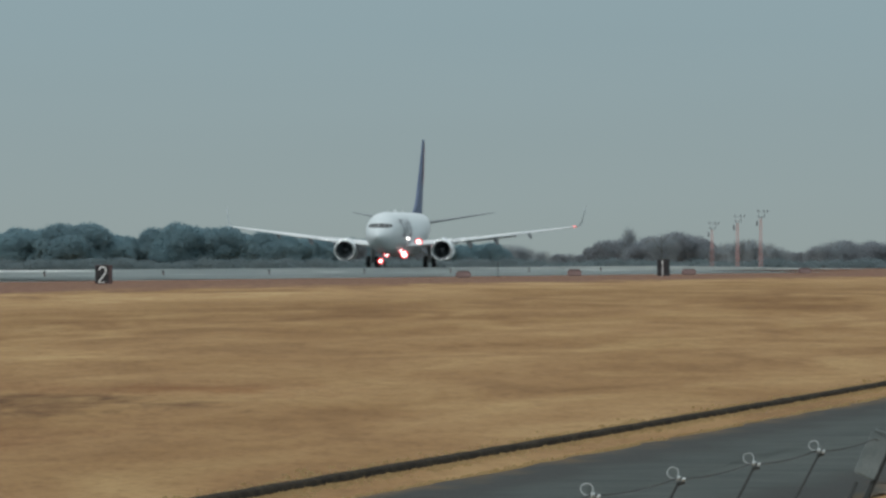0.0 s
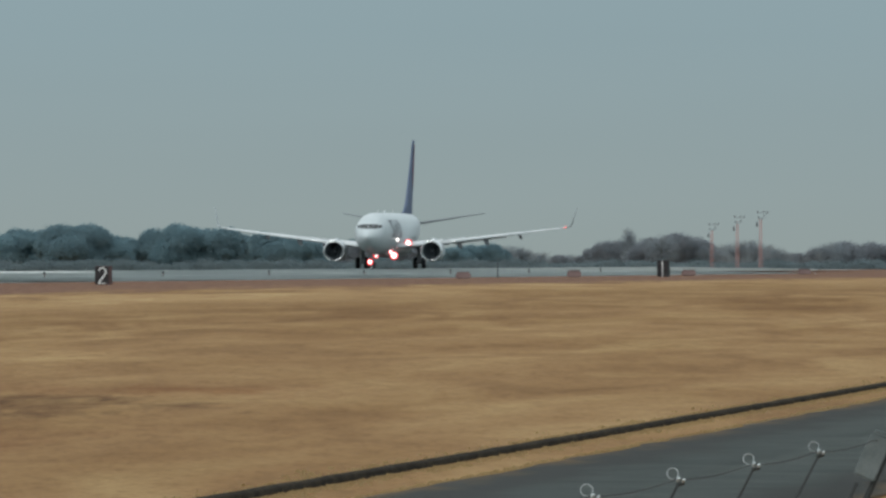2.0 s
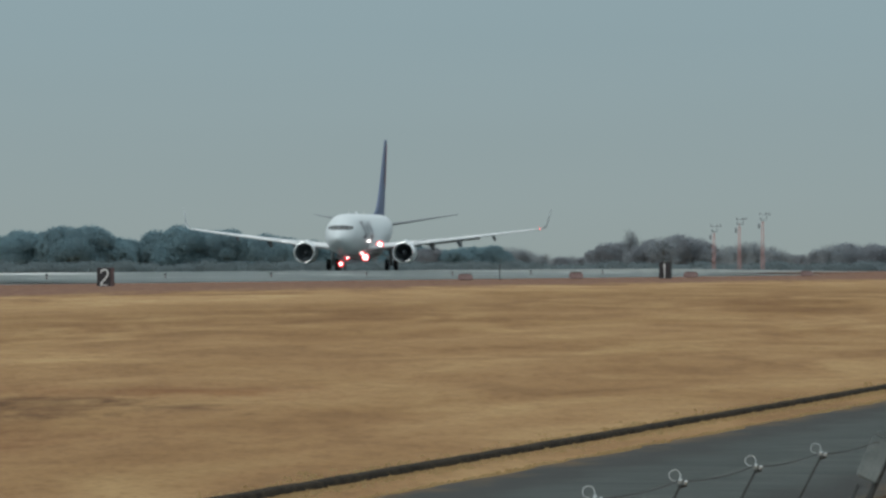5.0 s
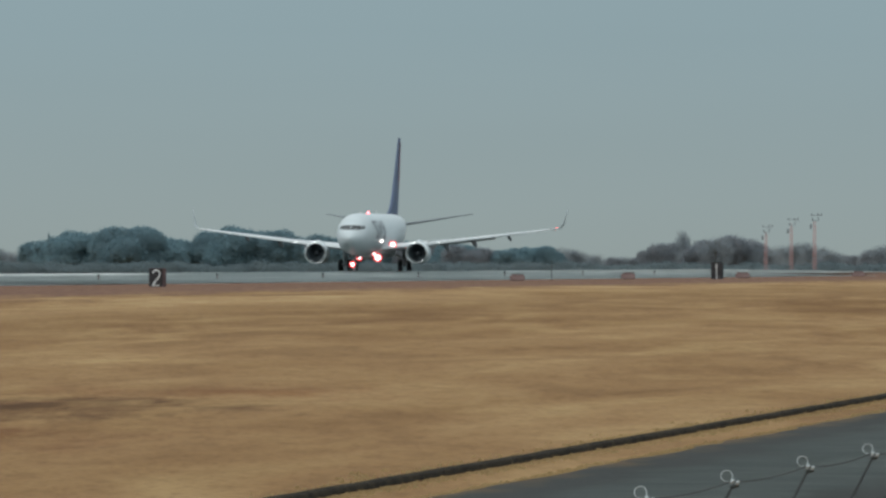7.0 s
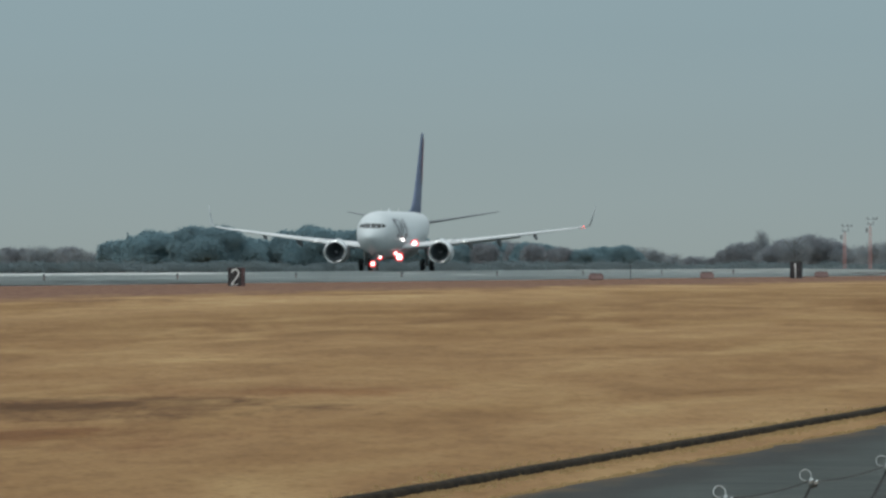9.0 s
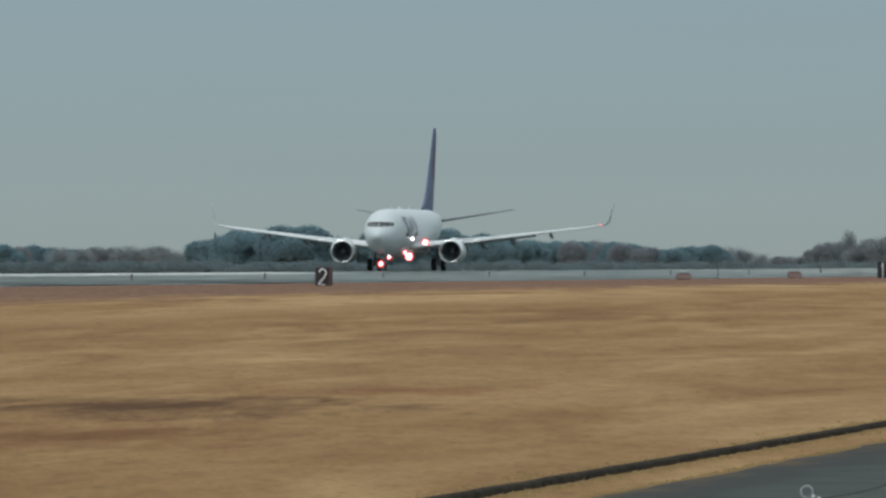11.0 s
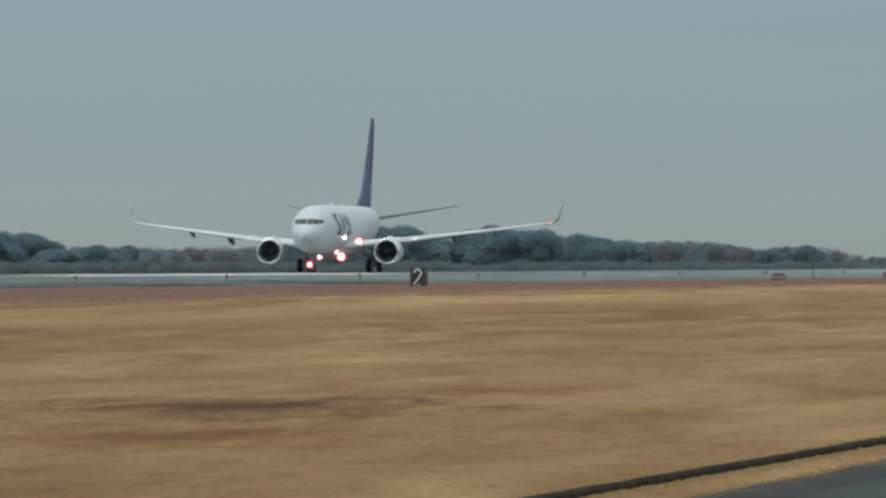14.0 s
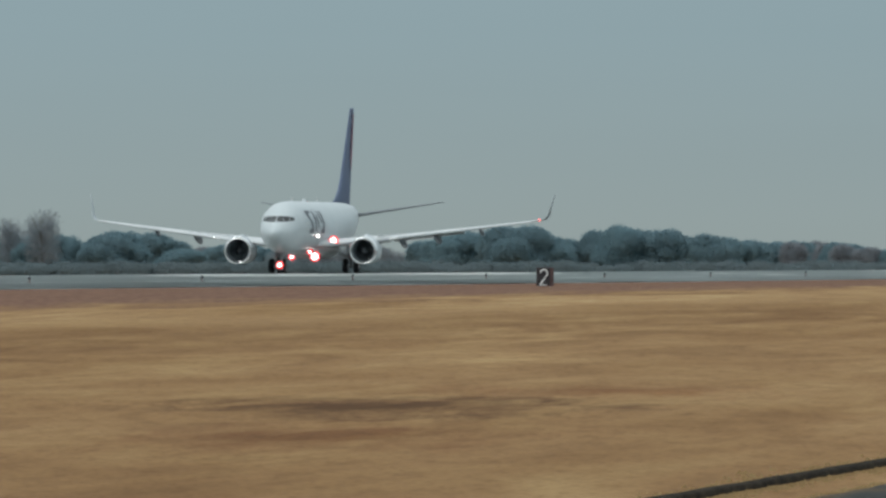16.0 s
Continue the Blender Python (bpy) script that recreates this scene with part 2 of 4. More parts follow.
CABIN = material("cabin_glass", (0.50, 0.53, 0.56), (0.56, 0.58, 0.61), 1.0, 0.35)
WINGLET = material("blue_grey_paint", (0.36, 0.40, 0.42), (0.42, 0.46, 0.48), 1.0, 0.6)
WIRE = material("dark_weathered_steel", (0.022, 0.025, 0.025), (0.042, 0.045, 0.045), 20.0, 0.9)
BRACKET = material("weathered_green_grey_steel", (0.10, 0.125, 0.13), (0.18, 0.21, 0.215), 12.0, 0.55, 0.3)
STRAW = material("straw_blades", (0.38, 0.27, 0.135), (0.44, 0.32, 0.165), 0.6, 0.95)
NUMERAL = material("white_sign_paint", (0.84, 0.86, 0.85), (0.9, 0.9, 0.9), 4.0, 0.6)
CONCRETE = material("pale_concrete", (0.36, 0.39, 0.38), (0.48, 0.50, 0.48), 0.06, 0.7, fine=25)
SLATE = material("slate_grey_paint", (0.13, 0.15, 0.165), (0.19, 0.21, 0.225), 0.8, 0.45)
CABINET = material("dull_red_paint", (0.20, 0.135, 0.13), (0.26, 0.18, 0.17), 2.0, 0.7)
BEACON = material("red_beacon_glass", (0.45, 0.05, 0.05), (0.55, 0.08, 0.07), 1.0, 0.3, glow=(1.0, 0.16, 0.2), power=6.0)
BLACK = material("black_sign_face", (0.016, 0.014, 0.016), (0.032, 0.029, 0.032), 3.0, 0.85)
CASING = material("dark_sign_casing", (0.030, 0.042, 0.045), (0.055, 0.07, 0.075), 3.0, 0.7)
SIGN_SIDE = material("brown_sign_casing", (0.075, 0.04, 0.04), (0.13, 0.07, 0.07), 3.0, 0.6)
# mast red with the distance haze mixed into its base colour
ORANGE = material("hazed_red_paint", (0.42, 0.22, 0.21), (0.49, 0.28, 0.26), 2.0, 0.6)
BARK = material("bark", (0.05, 0.042, 0.036), (0.10, 0.085, 0.07), 2.0, 0.9, bump=0.5)
# distance haze is put into these twig and leaf colours as pale blue-grey
TWIG = material("hazed_twigs", (0.27, 0.31, 0.34), (0.305, 0.33, 0.355), 0.4, 0.9)
RUST = material("hazed_russet_leaves", (0.245, 0.28, 0.31), (0.29, 0.30, 0.325), 0.4, 0.9)
LEAF = material("hazed_evergreen_leaves", (0.19, 0.295, 0.335), (0.215, 0.32, 0.36), 0.3, 0.8, fine=5)
LEAF_DEEP = material("hazed_deep_leaves", (0.185, 0.282, 0.32), (0.205, 0.302, 0.34), 0.3, 0.8, fine=5)


# the shrub colour carries painted distance haze too
SHRUB = material("hazed_shrubs", (0.18, 0.232, 0.252), (0.205, 0.25, 0.268), 0.02, 0.9, fine=6)


def leafy(m):
    """Thin leaves: half of the light passes through them."""
    n, l = m.node_tree.nodes, m.node_tree.links
    s, out = n["Principled BSDF"], n["Material Output"]
    s.inputs["Specular IOR Level"].default_value = 0.2
    tr, mx = n.new("ShaderNodeBsdfTranslucent"), n.new("ShaderNodeMixShader")
    l.new(s.inputs["Base Color"].links[0].from_socket, tr.inputs[0])
    mx.inputs[0].default_value = 0.6
    l.new(s.outputs[0], mx.inputs[1])
    l.new(tr.outputs[0], mx.inputs[2])
    l.new(mx.outputs[0], out.inputs[0])


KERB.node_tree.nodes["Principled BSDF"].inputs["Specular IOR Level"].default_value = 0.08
for leaf_material in (LEAF, LEAF_DEEP, RUST, TWIG, STRAW, SHRUB):
    leafy(leaf_material)


# ---- building helpers ----
def mesh_of(bm, name, mat, shade=True):
    me = bpy.data.meshes.new(name)
    bm.to_mesh(me)
    bm.free()
    me.materials.append(mat)
    if shade:
        for f in me.polygons:
            f.use_smooth = True
    return me


def part(name, bm, mat, parent, label="", shade=False):
    ob = new(name, mesh_of(bm, name, mat, shade))
    ob.parent = parent
    if label:
        tagged(ob, label)
    return ob


def thing(name, label, category, at=None, group="", kind=""):
    ob = new(name)
    ob.empty_display_size = 0.3
    if at is not None:
        ob.matrix_world = at
    return tagged(ob, label, category, group, kind)


def raw(name, verts, faces, mat, shade=False):
    me = bpy.data.meshes.new(name)
    me.from_pydata([tuple(v) for v in verts], [], faces)
    me.materials.append(mat)
    if shade:
        me.polygons.foreach_set("use_smooth", [True] * len(me.polygons))
    me.update()
    return me


def loft(rings, close=True, cap=True):
    """Skin over rings of equally many points."""
    bm = bmesh.new()
    rows = [[bm.verts.new(p) for p in r] for r in rings]
    k = len(rows[0])
    for a, b in zip(rows, rows[1:]):
        for i in range(k if close else k - 1):
            j = (i + 1) % k
            bm.faces.new((a[i], a[j], b[j], b[i]))
    if cap and close:
        bm.faces.new(rows[0][::-1])
        bm.faces.new(rows[-1])
    bmesh.ops.recalc_face_normals(bm, faces=bm.faces)
    return bm


def box(bm, x, y, z, sx, sy, sz, bevel=0.0, rot=None):
    m = Matrix.Translation((x, y, z))
    if rot:
        m = m @ rot
    r = bmesh.ops.create_cube(bm, size=1, matrix=m @ Matrix.Diagonal((sx, sy, sz, 1)))
    if bevel:
        es = list({e for v in r["verts"] for e in v.link_edges})
        bmesh.ops.bevel(bm, geom=es, offset=bevel, segments=2, affect="EDGES")
    return bm


def rod(bm, a, b, r, r2=None, n=8):
    a, b = Vector(a), Vector(b)
    d = b - a
    m = Matrix.Translation((a + b) / 2) @ d.to_track_quat("Z", "Y").to_matrix().to_4x4()
    bmesh.ops.create_cone(bm, cap_ends=True, segments=n, radius1=r, radius2=r if r2 is None else r2, depth=d.length, matrix=m)
    return bm


def ring_shape(bm, m, radius, thick, n=20, k=6, arc=1.0):
    rows = []
    for i in range(n + (arc < 1)):
        a = 2 * math.pi * arc * i / n
        row = []
        for j in range(k):
            b = 2 * math.pi * j / k
            r = radius + thick * math.cos(b)
            row.append(bm.verts.new(m @ Vector((r * math.cos(a), r * math.sin(a), thick * math.sin(b)))))
        rows.append(row)
    pairs = list(zip(rows, rows[1:])) + ([(rows[-1], rows[0])] if arc >= 1 else [])
    for r1, r2 in pairs:
        for j in range(k):
            bm.faces.new((r1[j], r1[(j + 1) % k], r2[(j + 1) % k], r2[j]))
    bmesh.ops.recalc_face_normals(bm, faces=bm.faces)
    return bm


def lathe(profile, n=32):
    """Rings round the x axis from (x, radius) pairs."""
    return [[Vector((x, r * math.cos(2 * math.pi * i / n), r * math.sin(2 * math.pi * i / n))) for i in range(n)] for x, r in profile]


# ---- ground, runway, road ----
def spread(*runs):
    out = []
    for a, b, step in runs:
        k = max(1, round((b - a) / step))
        out += [a + (b - a) * i / k for i in range(k)]
    return out + [runs[-1][1]]


KERB_DIR = Vector((0.1076, 0.9942))
KERB_SIDE = Vector((0.9942, -0.1076))
KERB_AT = Vector((1.0, 134.2))


def build_ground():
    ps = spread((-3200, -1600, 200), (-1600, -1420, 20), (-1420, -700, 6), (-700, 600, 20), (600, 1600, 60), (1600, 3400, 200))
    qs = spread((-3400, -400, 250), (-400, -66, 19), (-66, -HALF, 4), (-HALF, HALF, HALF), (HALF, 66, 4), (66, 200, 3.5), (200, 240, 13), (240, 600, 40), (600, 3400, 280))
    verts, faces = [], []
    for p in ps:
        for q in qs:
            x, y = on_axis(p, q)
            z = ground_z(x, y)
            if abs(q) < HALF - 1:
                z -= 0.5 * (1 - smooth(320, 420, p))
            if HALF < abs(q) < 600 and y > 300:
                z += 0.03 * noise.noise((x * 0.03, y * 0.03, 0))
            if q > HALF and 60 < y < 900:
                e = (Vector((x, y)) - KERB_AT).dot(KERB_SIDE)
                k = smooth(1.5, 9, -e) * (1 - smooth(500, 850, y))
                z += k * (0.07 * noise.noise((x * 0.11, y * 0.028, 4)) + 0.025 * noise.noise((x * 0.4, y * 0.09, 8)))
            verts.append((x, y, z))
    w = len(qs)
    for i in range(len(ps) - 1):
        for j in range(w - 1):
            faces.append((i * w + j, i * w + j + 1, (i + 1) * w + j + 1, (i + 1) * w + j))
    g = new("ground", raw("ground", verts, faces, GRASS, True))
    tagged(g, "dry straw-coloured winter grass with brown patches", "grass field", kind="structure")


def strip(p0, p1, q0, q1, lift, step=20):
    """A slab that follows the crowned surface."""
    bm = bmesh.new()
    cuts = sorted({q0, q1} | ({0.0} if q0 < 0 < q1 else set()))
    rows = []
    k = max(1, round(abs(p1 - p0) / step))
    for i in range(k + 1):
        p = p0 + (p1 - p0) * i / k
        rows.append([bm.verts.new((*on_axis(p, q), crown_z(q) + lift)) for q in cuts])
    for a, b in zip(rows, rows[1:]):
        for i in range(len(cuts) - 1):
            bm.faces.new((a[i], a[i + 1], b[i + 1], b[i]))
    r = bmesh.ops.solidify(bm, geom=bm.faces[:], thickness=0.06 if lift < 0.012 else 0.003)
    bmesh.ops.recalc_face_normals(bm, faces=bm.faces)
    return bm


def build_runway():
    rw = new("runway", mesh_of(strip(-2600, 70, -HALF, HALF, 0.01), "runway", ASPHALT, False))
    tagged(rw, "grey worn asphalt runway with a low crown", "runway", kind="structure")
    ov = new("overrun", mesh_of(strip(71, 268, -25, 25, 0.01), "overrun", CONCRETE, False))
    tagged(ov, "pale concrete overrun beyond the runway end", "pavement", kind="structure")

    def mark(p0, p1, q0, q1):
        part("marking_and_glare_paint", strip(p0, p1, q0, q1, 0.017), PAINT, rw)
    for s in (-1, 1):
        # broad bars stand in for the pale glare band, sized to fit the camera's view
        a, b = sorted((s * 1.2, s * 9.0))
        mark(-400, -222, a, b)
        for p in (-150, -560, -700):
            for k in range(2):
                a, b = sorted((s * (11 + 4.5 * k), s * (14 + 4.5 * k)))
                mark(p - 24, p, a, b)
        for k in range(6):
            a, b = sorted((s * (2 + 3.4 * k), s * (3.9 + 3.4 * k)))
            mark(12, 44, a, b)
        a, b = sorted((s * 22.0, s * 22.9))
        mark(-1400, 50, a, b)
    for i in range(22):
        mark(-40 - 50 * i - 30, -40 - 50 * i, -0.45, 0.45)


def by_kerb(d, e):
    v = KERB_AT + KERB_DIR * (d - 134.2) + KERB_SIDE * e
    return v.x, v.y


def tufts():
    """Loose straw tufts in the near grass and along the kerb."""
    rng = np.random.default_rng(5)
    spots = []
    for _ in range(3000):
        d = 95 + 240 * rng.random() ** 1.2
        e = 0.14 - abs(rng.normal()) * 0.25
        spots.append((*by_kerb(d, e), 0.015 + 0.03 * rng.random() ** 3))
    for _ in range(2600):
        d = 95 + 240 * rng.random() ** 1.2
        spots.append((*by_kerb(d, 0.41 + abs(rng.normal()) * 0.16), 0.008 + 0.02 * rng.random() ** 2))
    for _ in range(3600):
        d = 95 + 240 * rng.random() ** 1.2
        spots.append((*by_kerb(d, 1.42 + rng.normal() * 0.08), 0.008 + 0.016 * rng.random()))
    verts, faces = [], []
    for x, y, h in spots:
        e = (Vector((x, y)) - KERB_AT).dot(KERB_SIDE)
        if 1.65 < e < 6.2:
            continue
        z = ground_z(x, y)
        for _ in range(3):
            a, lean = rng.random() * 6.283, rng.random() * 0.8
            c, s2 = math.cos(a), math.sin(a)
            w = 0.03 + 0.05 * rng.random()
            k = len(verts)
            px, py = x + rng.normal() * 0.04, y + rng.normal() * 0.04
            verts += [(px - s2 * w, py + c * w, z - 0.02), (px + s2 * w, py - c * w, z - 0.02), (px + c * h * lean, py + s2 * h * lean, z + h)]
            faces.append((k, k + 1, k + 2))
    g = new("grass_tufts", raw("grass_tufts", verts, faces, STRAW))
    tagged(g, "dry straw tufts in the grass and along the kerb", "grass", kind="stuff")


def build_road():
    bm = bmesh.new()
    rows = []
    for i in range(400):
        d = -120 + i * 1.5
        w0 = 0.12 * noise.noise((d * 0.11, 0, 3)) + 0.16 * noise.noise((d * 0.35, 0, 5))
        w1 = 0.12 * noise.noise((d * 0.11, 9, 3)) + 0.08 * noise.noise((d * 0.6, 4, 5))
        row = []
        for e in (1.5 + w0, 3.8, 6.3 + w1):
            x, y = by_kerb(d, e)
            row.append(bm.verts.new((x, y, ground_z(x, y) + 0.02 + (0.02 if e == 3.8 else 0))))
        rows.append(row)
    for a, b in zip(rows, rows[1:]):
        for i in range(2):
            bm.faces.new((a[i], a[i + 1], b[i + 1], b[i]))
    bmesh.ops.solidify(bm, geom=bm.faces[:], thickness=0.08)
    bmesh.ops.recalc_face_normals(bm, faces=bm.faces)
    tagged(new("road", mesh_of(bm, "road", ROAD, False)), "dark grey asphalt perimeter road with ragged edges", "road", kind="structure")
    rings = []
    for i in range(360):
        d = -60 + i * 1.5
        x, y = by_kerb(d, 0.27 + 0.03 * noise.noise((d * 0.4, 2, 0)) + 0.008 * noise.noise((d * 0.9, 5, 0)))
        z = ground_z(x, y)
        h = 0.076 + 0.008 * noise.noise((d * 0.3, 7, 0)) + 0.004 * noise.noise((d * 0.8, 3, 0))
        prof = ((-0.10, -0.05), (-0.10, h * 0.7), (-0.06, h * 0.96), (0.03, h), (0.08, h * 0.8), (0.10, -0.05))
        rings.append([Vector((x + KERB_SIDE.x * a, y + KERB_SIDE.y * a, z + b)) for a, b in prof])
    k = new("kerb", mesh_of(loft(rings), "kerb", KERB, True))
    tagged(k, "low dark kerb along the verge", "kerb", kind="structure")


build_ground()
tufts()
build_runway()
build_road()


# ---- airliner ----
# metres aft of the nose: bottom, top, half width
BODY = ((0.0, 2.88, 2.92, 0.02), (0.12, 2.63, 3.16, 0.28), (0.45, 2.33, 3.45, 0.58), (1.0, 2.03, 3.75, 0.89), (1.7, 1.75, 4.06, 1.16),
        (2.5, 1.55, 4.55, 1.39), (3.2, 1.45, 4.90, 1.54), (4.2, 1.36, 5.15, 1.69), (5.5, 1.31, 5.27, 1.81), (7.5, 1.30, 5.31, 1.88),
        (12, 1.30, 5.31, 1.88), (18, 1.30, 5.31, 1.88), (24, 1.30, 5.31, 1.88), (27, 1.48, 5.31, 1.84), (30, 1.98, 5.31, 1.66),
        (33, 2.70, 5.28, 1.32), (35.5, 3.35, 5.18, 0.95), (37.3, 3.85, 5.02, 0.58), (38.6, 4.22, 4.82, 0.25), (38.9, 4.35, 4.65, 0.1))


LIFT = 0.18


def body_at(a):
    for (a0, *v0), (a1, *v1) in zip(BODY, BODY[1:]):
        if a <= a1:
            u = (a - a0) / (a1 - a0)
            v = [p + (q - p) * u for p, q in zip(v0, v1)]
            return [v[0] + LIFT, v[1] + LIFT, v[2]]
    return [BODY[-1][1] + LIFT, BODY[-1][2] + LIFT, BODY[-1][3]]


def skin(a, ang, out=0.0):
    """A point on the fuselage: metres aft, degrees from the top towards port."""
    zb, zt, w = body_at(a)
    s, c = math.sin(radians(ang)), math.cos(radians(ang))
    return Vector((-a, (w + out) * s, (zb + zt) / 2 + ((zt - zb) / 2 + out) * c))


def patch(corners, out=0.012, nu=6, nv=4):
    """A thin panel on the fuselage between four (aft, angle) corners."""
    bm = bmesh.new()
    (a0, t0), (a1, t1), (a2, t2), (a3, t3) = corners
    g = []
    for i in range(nu + 1):
        u = i / nu
        row = []
        for j in range(nv + 1):
            v = j / nv
            a = (a0 * (1 - u) + a1 * u) * (1 - v) + (a3 * (1 - u) + a2 * u) * v
            t = (t0 * (1 - u) + t1 * u) * (1 - v) + (t3 * (1 - u) + t2 * u) * v
            row.append(bm.verts.new(skin(a, t, out)))
        g.append(row)
    for i in range(nu):
        for j in range(nv):
            bm.faces.new((g[i][j], g[i + 1][j], g[i + 1][j + 1], g[i][j + 1]))
    bmesh.ops.solidify(bm, geom=bm.faces[:], thickness=0.02)
    bmesh.ops.recalc_face_normals(bm, faces=bm.faces)
    return bm


def nose_hit(y, z):
    """How far aft the nose reaches the given lateral place and height."""
    lo, hi = 0.05, 7.0
    for _ in range(40):
        a = (lo + hi) / 2
        zb, zt, w = body_at(a)
        if (y / w) ** 2 + ((z - (zb + zt) / 2) / ((zt - zb) / 2)) ** 2 < 1:
            hi = a
        else:
            lo = a
    return hi


def pane(corners, n=4):
    """A windscreen pane laid on the nose, 1 cm proud."""
    bm = bmesh.new()
    (y0, z0), (y1, z1), (y2, z2), (y3, z3) = corners
    g = []
    for i in range(n + 1):
        u = i / n
        row = []
        for j in range(n + 1):
            v = j / n
            y = (y0 * (1 - u) + y1 * u) * (1 - v) + (y3 * (1 - u) + y2 * u) * v
            z = (z0 * (1 - u) + z1 * u) * (1 - v) + (z3 * (1 - u) + z2 * u) * v
            row.append(bm.verts.new((-nose_hit(y, z) + 0.035, y * 1.008, z)))
        g.append(row)
    for i in range(n):
        for j in range(n):
            bm.faces.new((g[i][j], g[i + 1][j], g[i + 1][j + 1], g[i][j + 1]))
    bmesh.ops.recalc_face_normals(bm, faces=bm.faces)
    bmesh.ops.solidify(bm, geom=bm.faces[:], thickness=0.02)
    return bm


FOIL = ((0, 0), (0.012, 0.30), (0.05, 0.62), (0.15, 0.92), (0.35, 1.0), (0.6, 0.75), (0.85, 0.3), (1.0, 0.04),
        (1.0, -0.04), (0.85, -0.16), (0.6, -0.38), (0.35, -0.55), (0.15, -0.5), (0.05, -0.36), (0.012, -0.2))


def foil(aft, lat, z, chord, thick, lean=(0, 1)):
    """An aerofoil ring; lean is the direction of its thickness in (lateral, up)."""
    return [Vector((-(aft + u * chord), lat + lean[0] * w * thick / 2, z + lean[1] * w * thick / 2)) for u, w in FOIL]


def wing_line(y):
    """Leading edge (aft), chord, height and thickness of the wing at a lateral distance."""
    le = 12.2 + (y - 1.5) * 0.72 if y < 3.2 else 13.42 + (y - 3.2) * 0.575
    te = 20.7 if y < 5.8 else 20.7 + (y - 5.8) * 0.21
    z = 2.05 + max(0, y - 1.0) * 0.112 + 0.0006 * y * y
    chord = te - le
    return le, chord, z, 0.115 * chord if y < 6 else chord * 0.10


def lens_shape(bm, at, r, n=16):
    """A shallow domed lens that faces forwards."""
    at = Vector(at)
    prof = ((-0.06, r * 0.98), (0.0, r), (0.02, r * 0.86), (0.05, r * 0.5), (0.06, 0.02))
    rings = [[v + at for v in ring] for ring in lathe(prof, n)]
    rows = [[bm.verts.new(p) for p in ring] for ring in rings]
    for a, b in zip(rows, rows[1:]):
        for i in range(n):
            bm.faces.new((a[i], a[(i + 1) % n], b[(i + 1) % n], b[i]))
    bm.faces.new(rows[0])
    bm.faces.new(rows[-1])
    bmesh.ops.recalc_face_normals(bm, faces=bm.faces)
    return bm


def wheel(plane, name, aft, lat, r, width):
    prof = ((-width / 2, r * 0.5), (-width / 2, r * 0.86), (-width * 0.36, r * 0.97), (-width * 0.2, r), (width * 0.2, r), (width * 0.36, r * 0.97), (width / 2, r * 0.86), (width / 2, r * 0.5))
    turn = Matrix.Translation((-aft, lat, r)) @ Matrix.Rotation(math.pi / 2, 4, "Z")
    bm = loft([[turn @ v for v in ring] for ring in lathe(prof, 28)])
    tyre = part(name, bm, RUBBER, plane, "black rubber aircraft tyre", True)
    hub = ((-width * 0.52, r * 0.05), (-width * 0.52, r * 0.3), (-width * 0.46, r * 0.47), (width * 0.46, r * 0.47), (width * 0.52, r * 0.3), (width * 0.52, r * 0.05))
    part("wheel_hub", loft([[turn @ v for v in ring] for ring in lathe(hub, 20)]), STEEL, tyre, "grey metal hub")


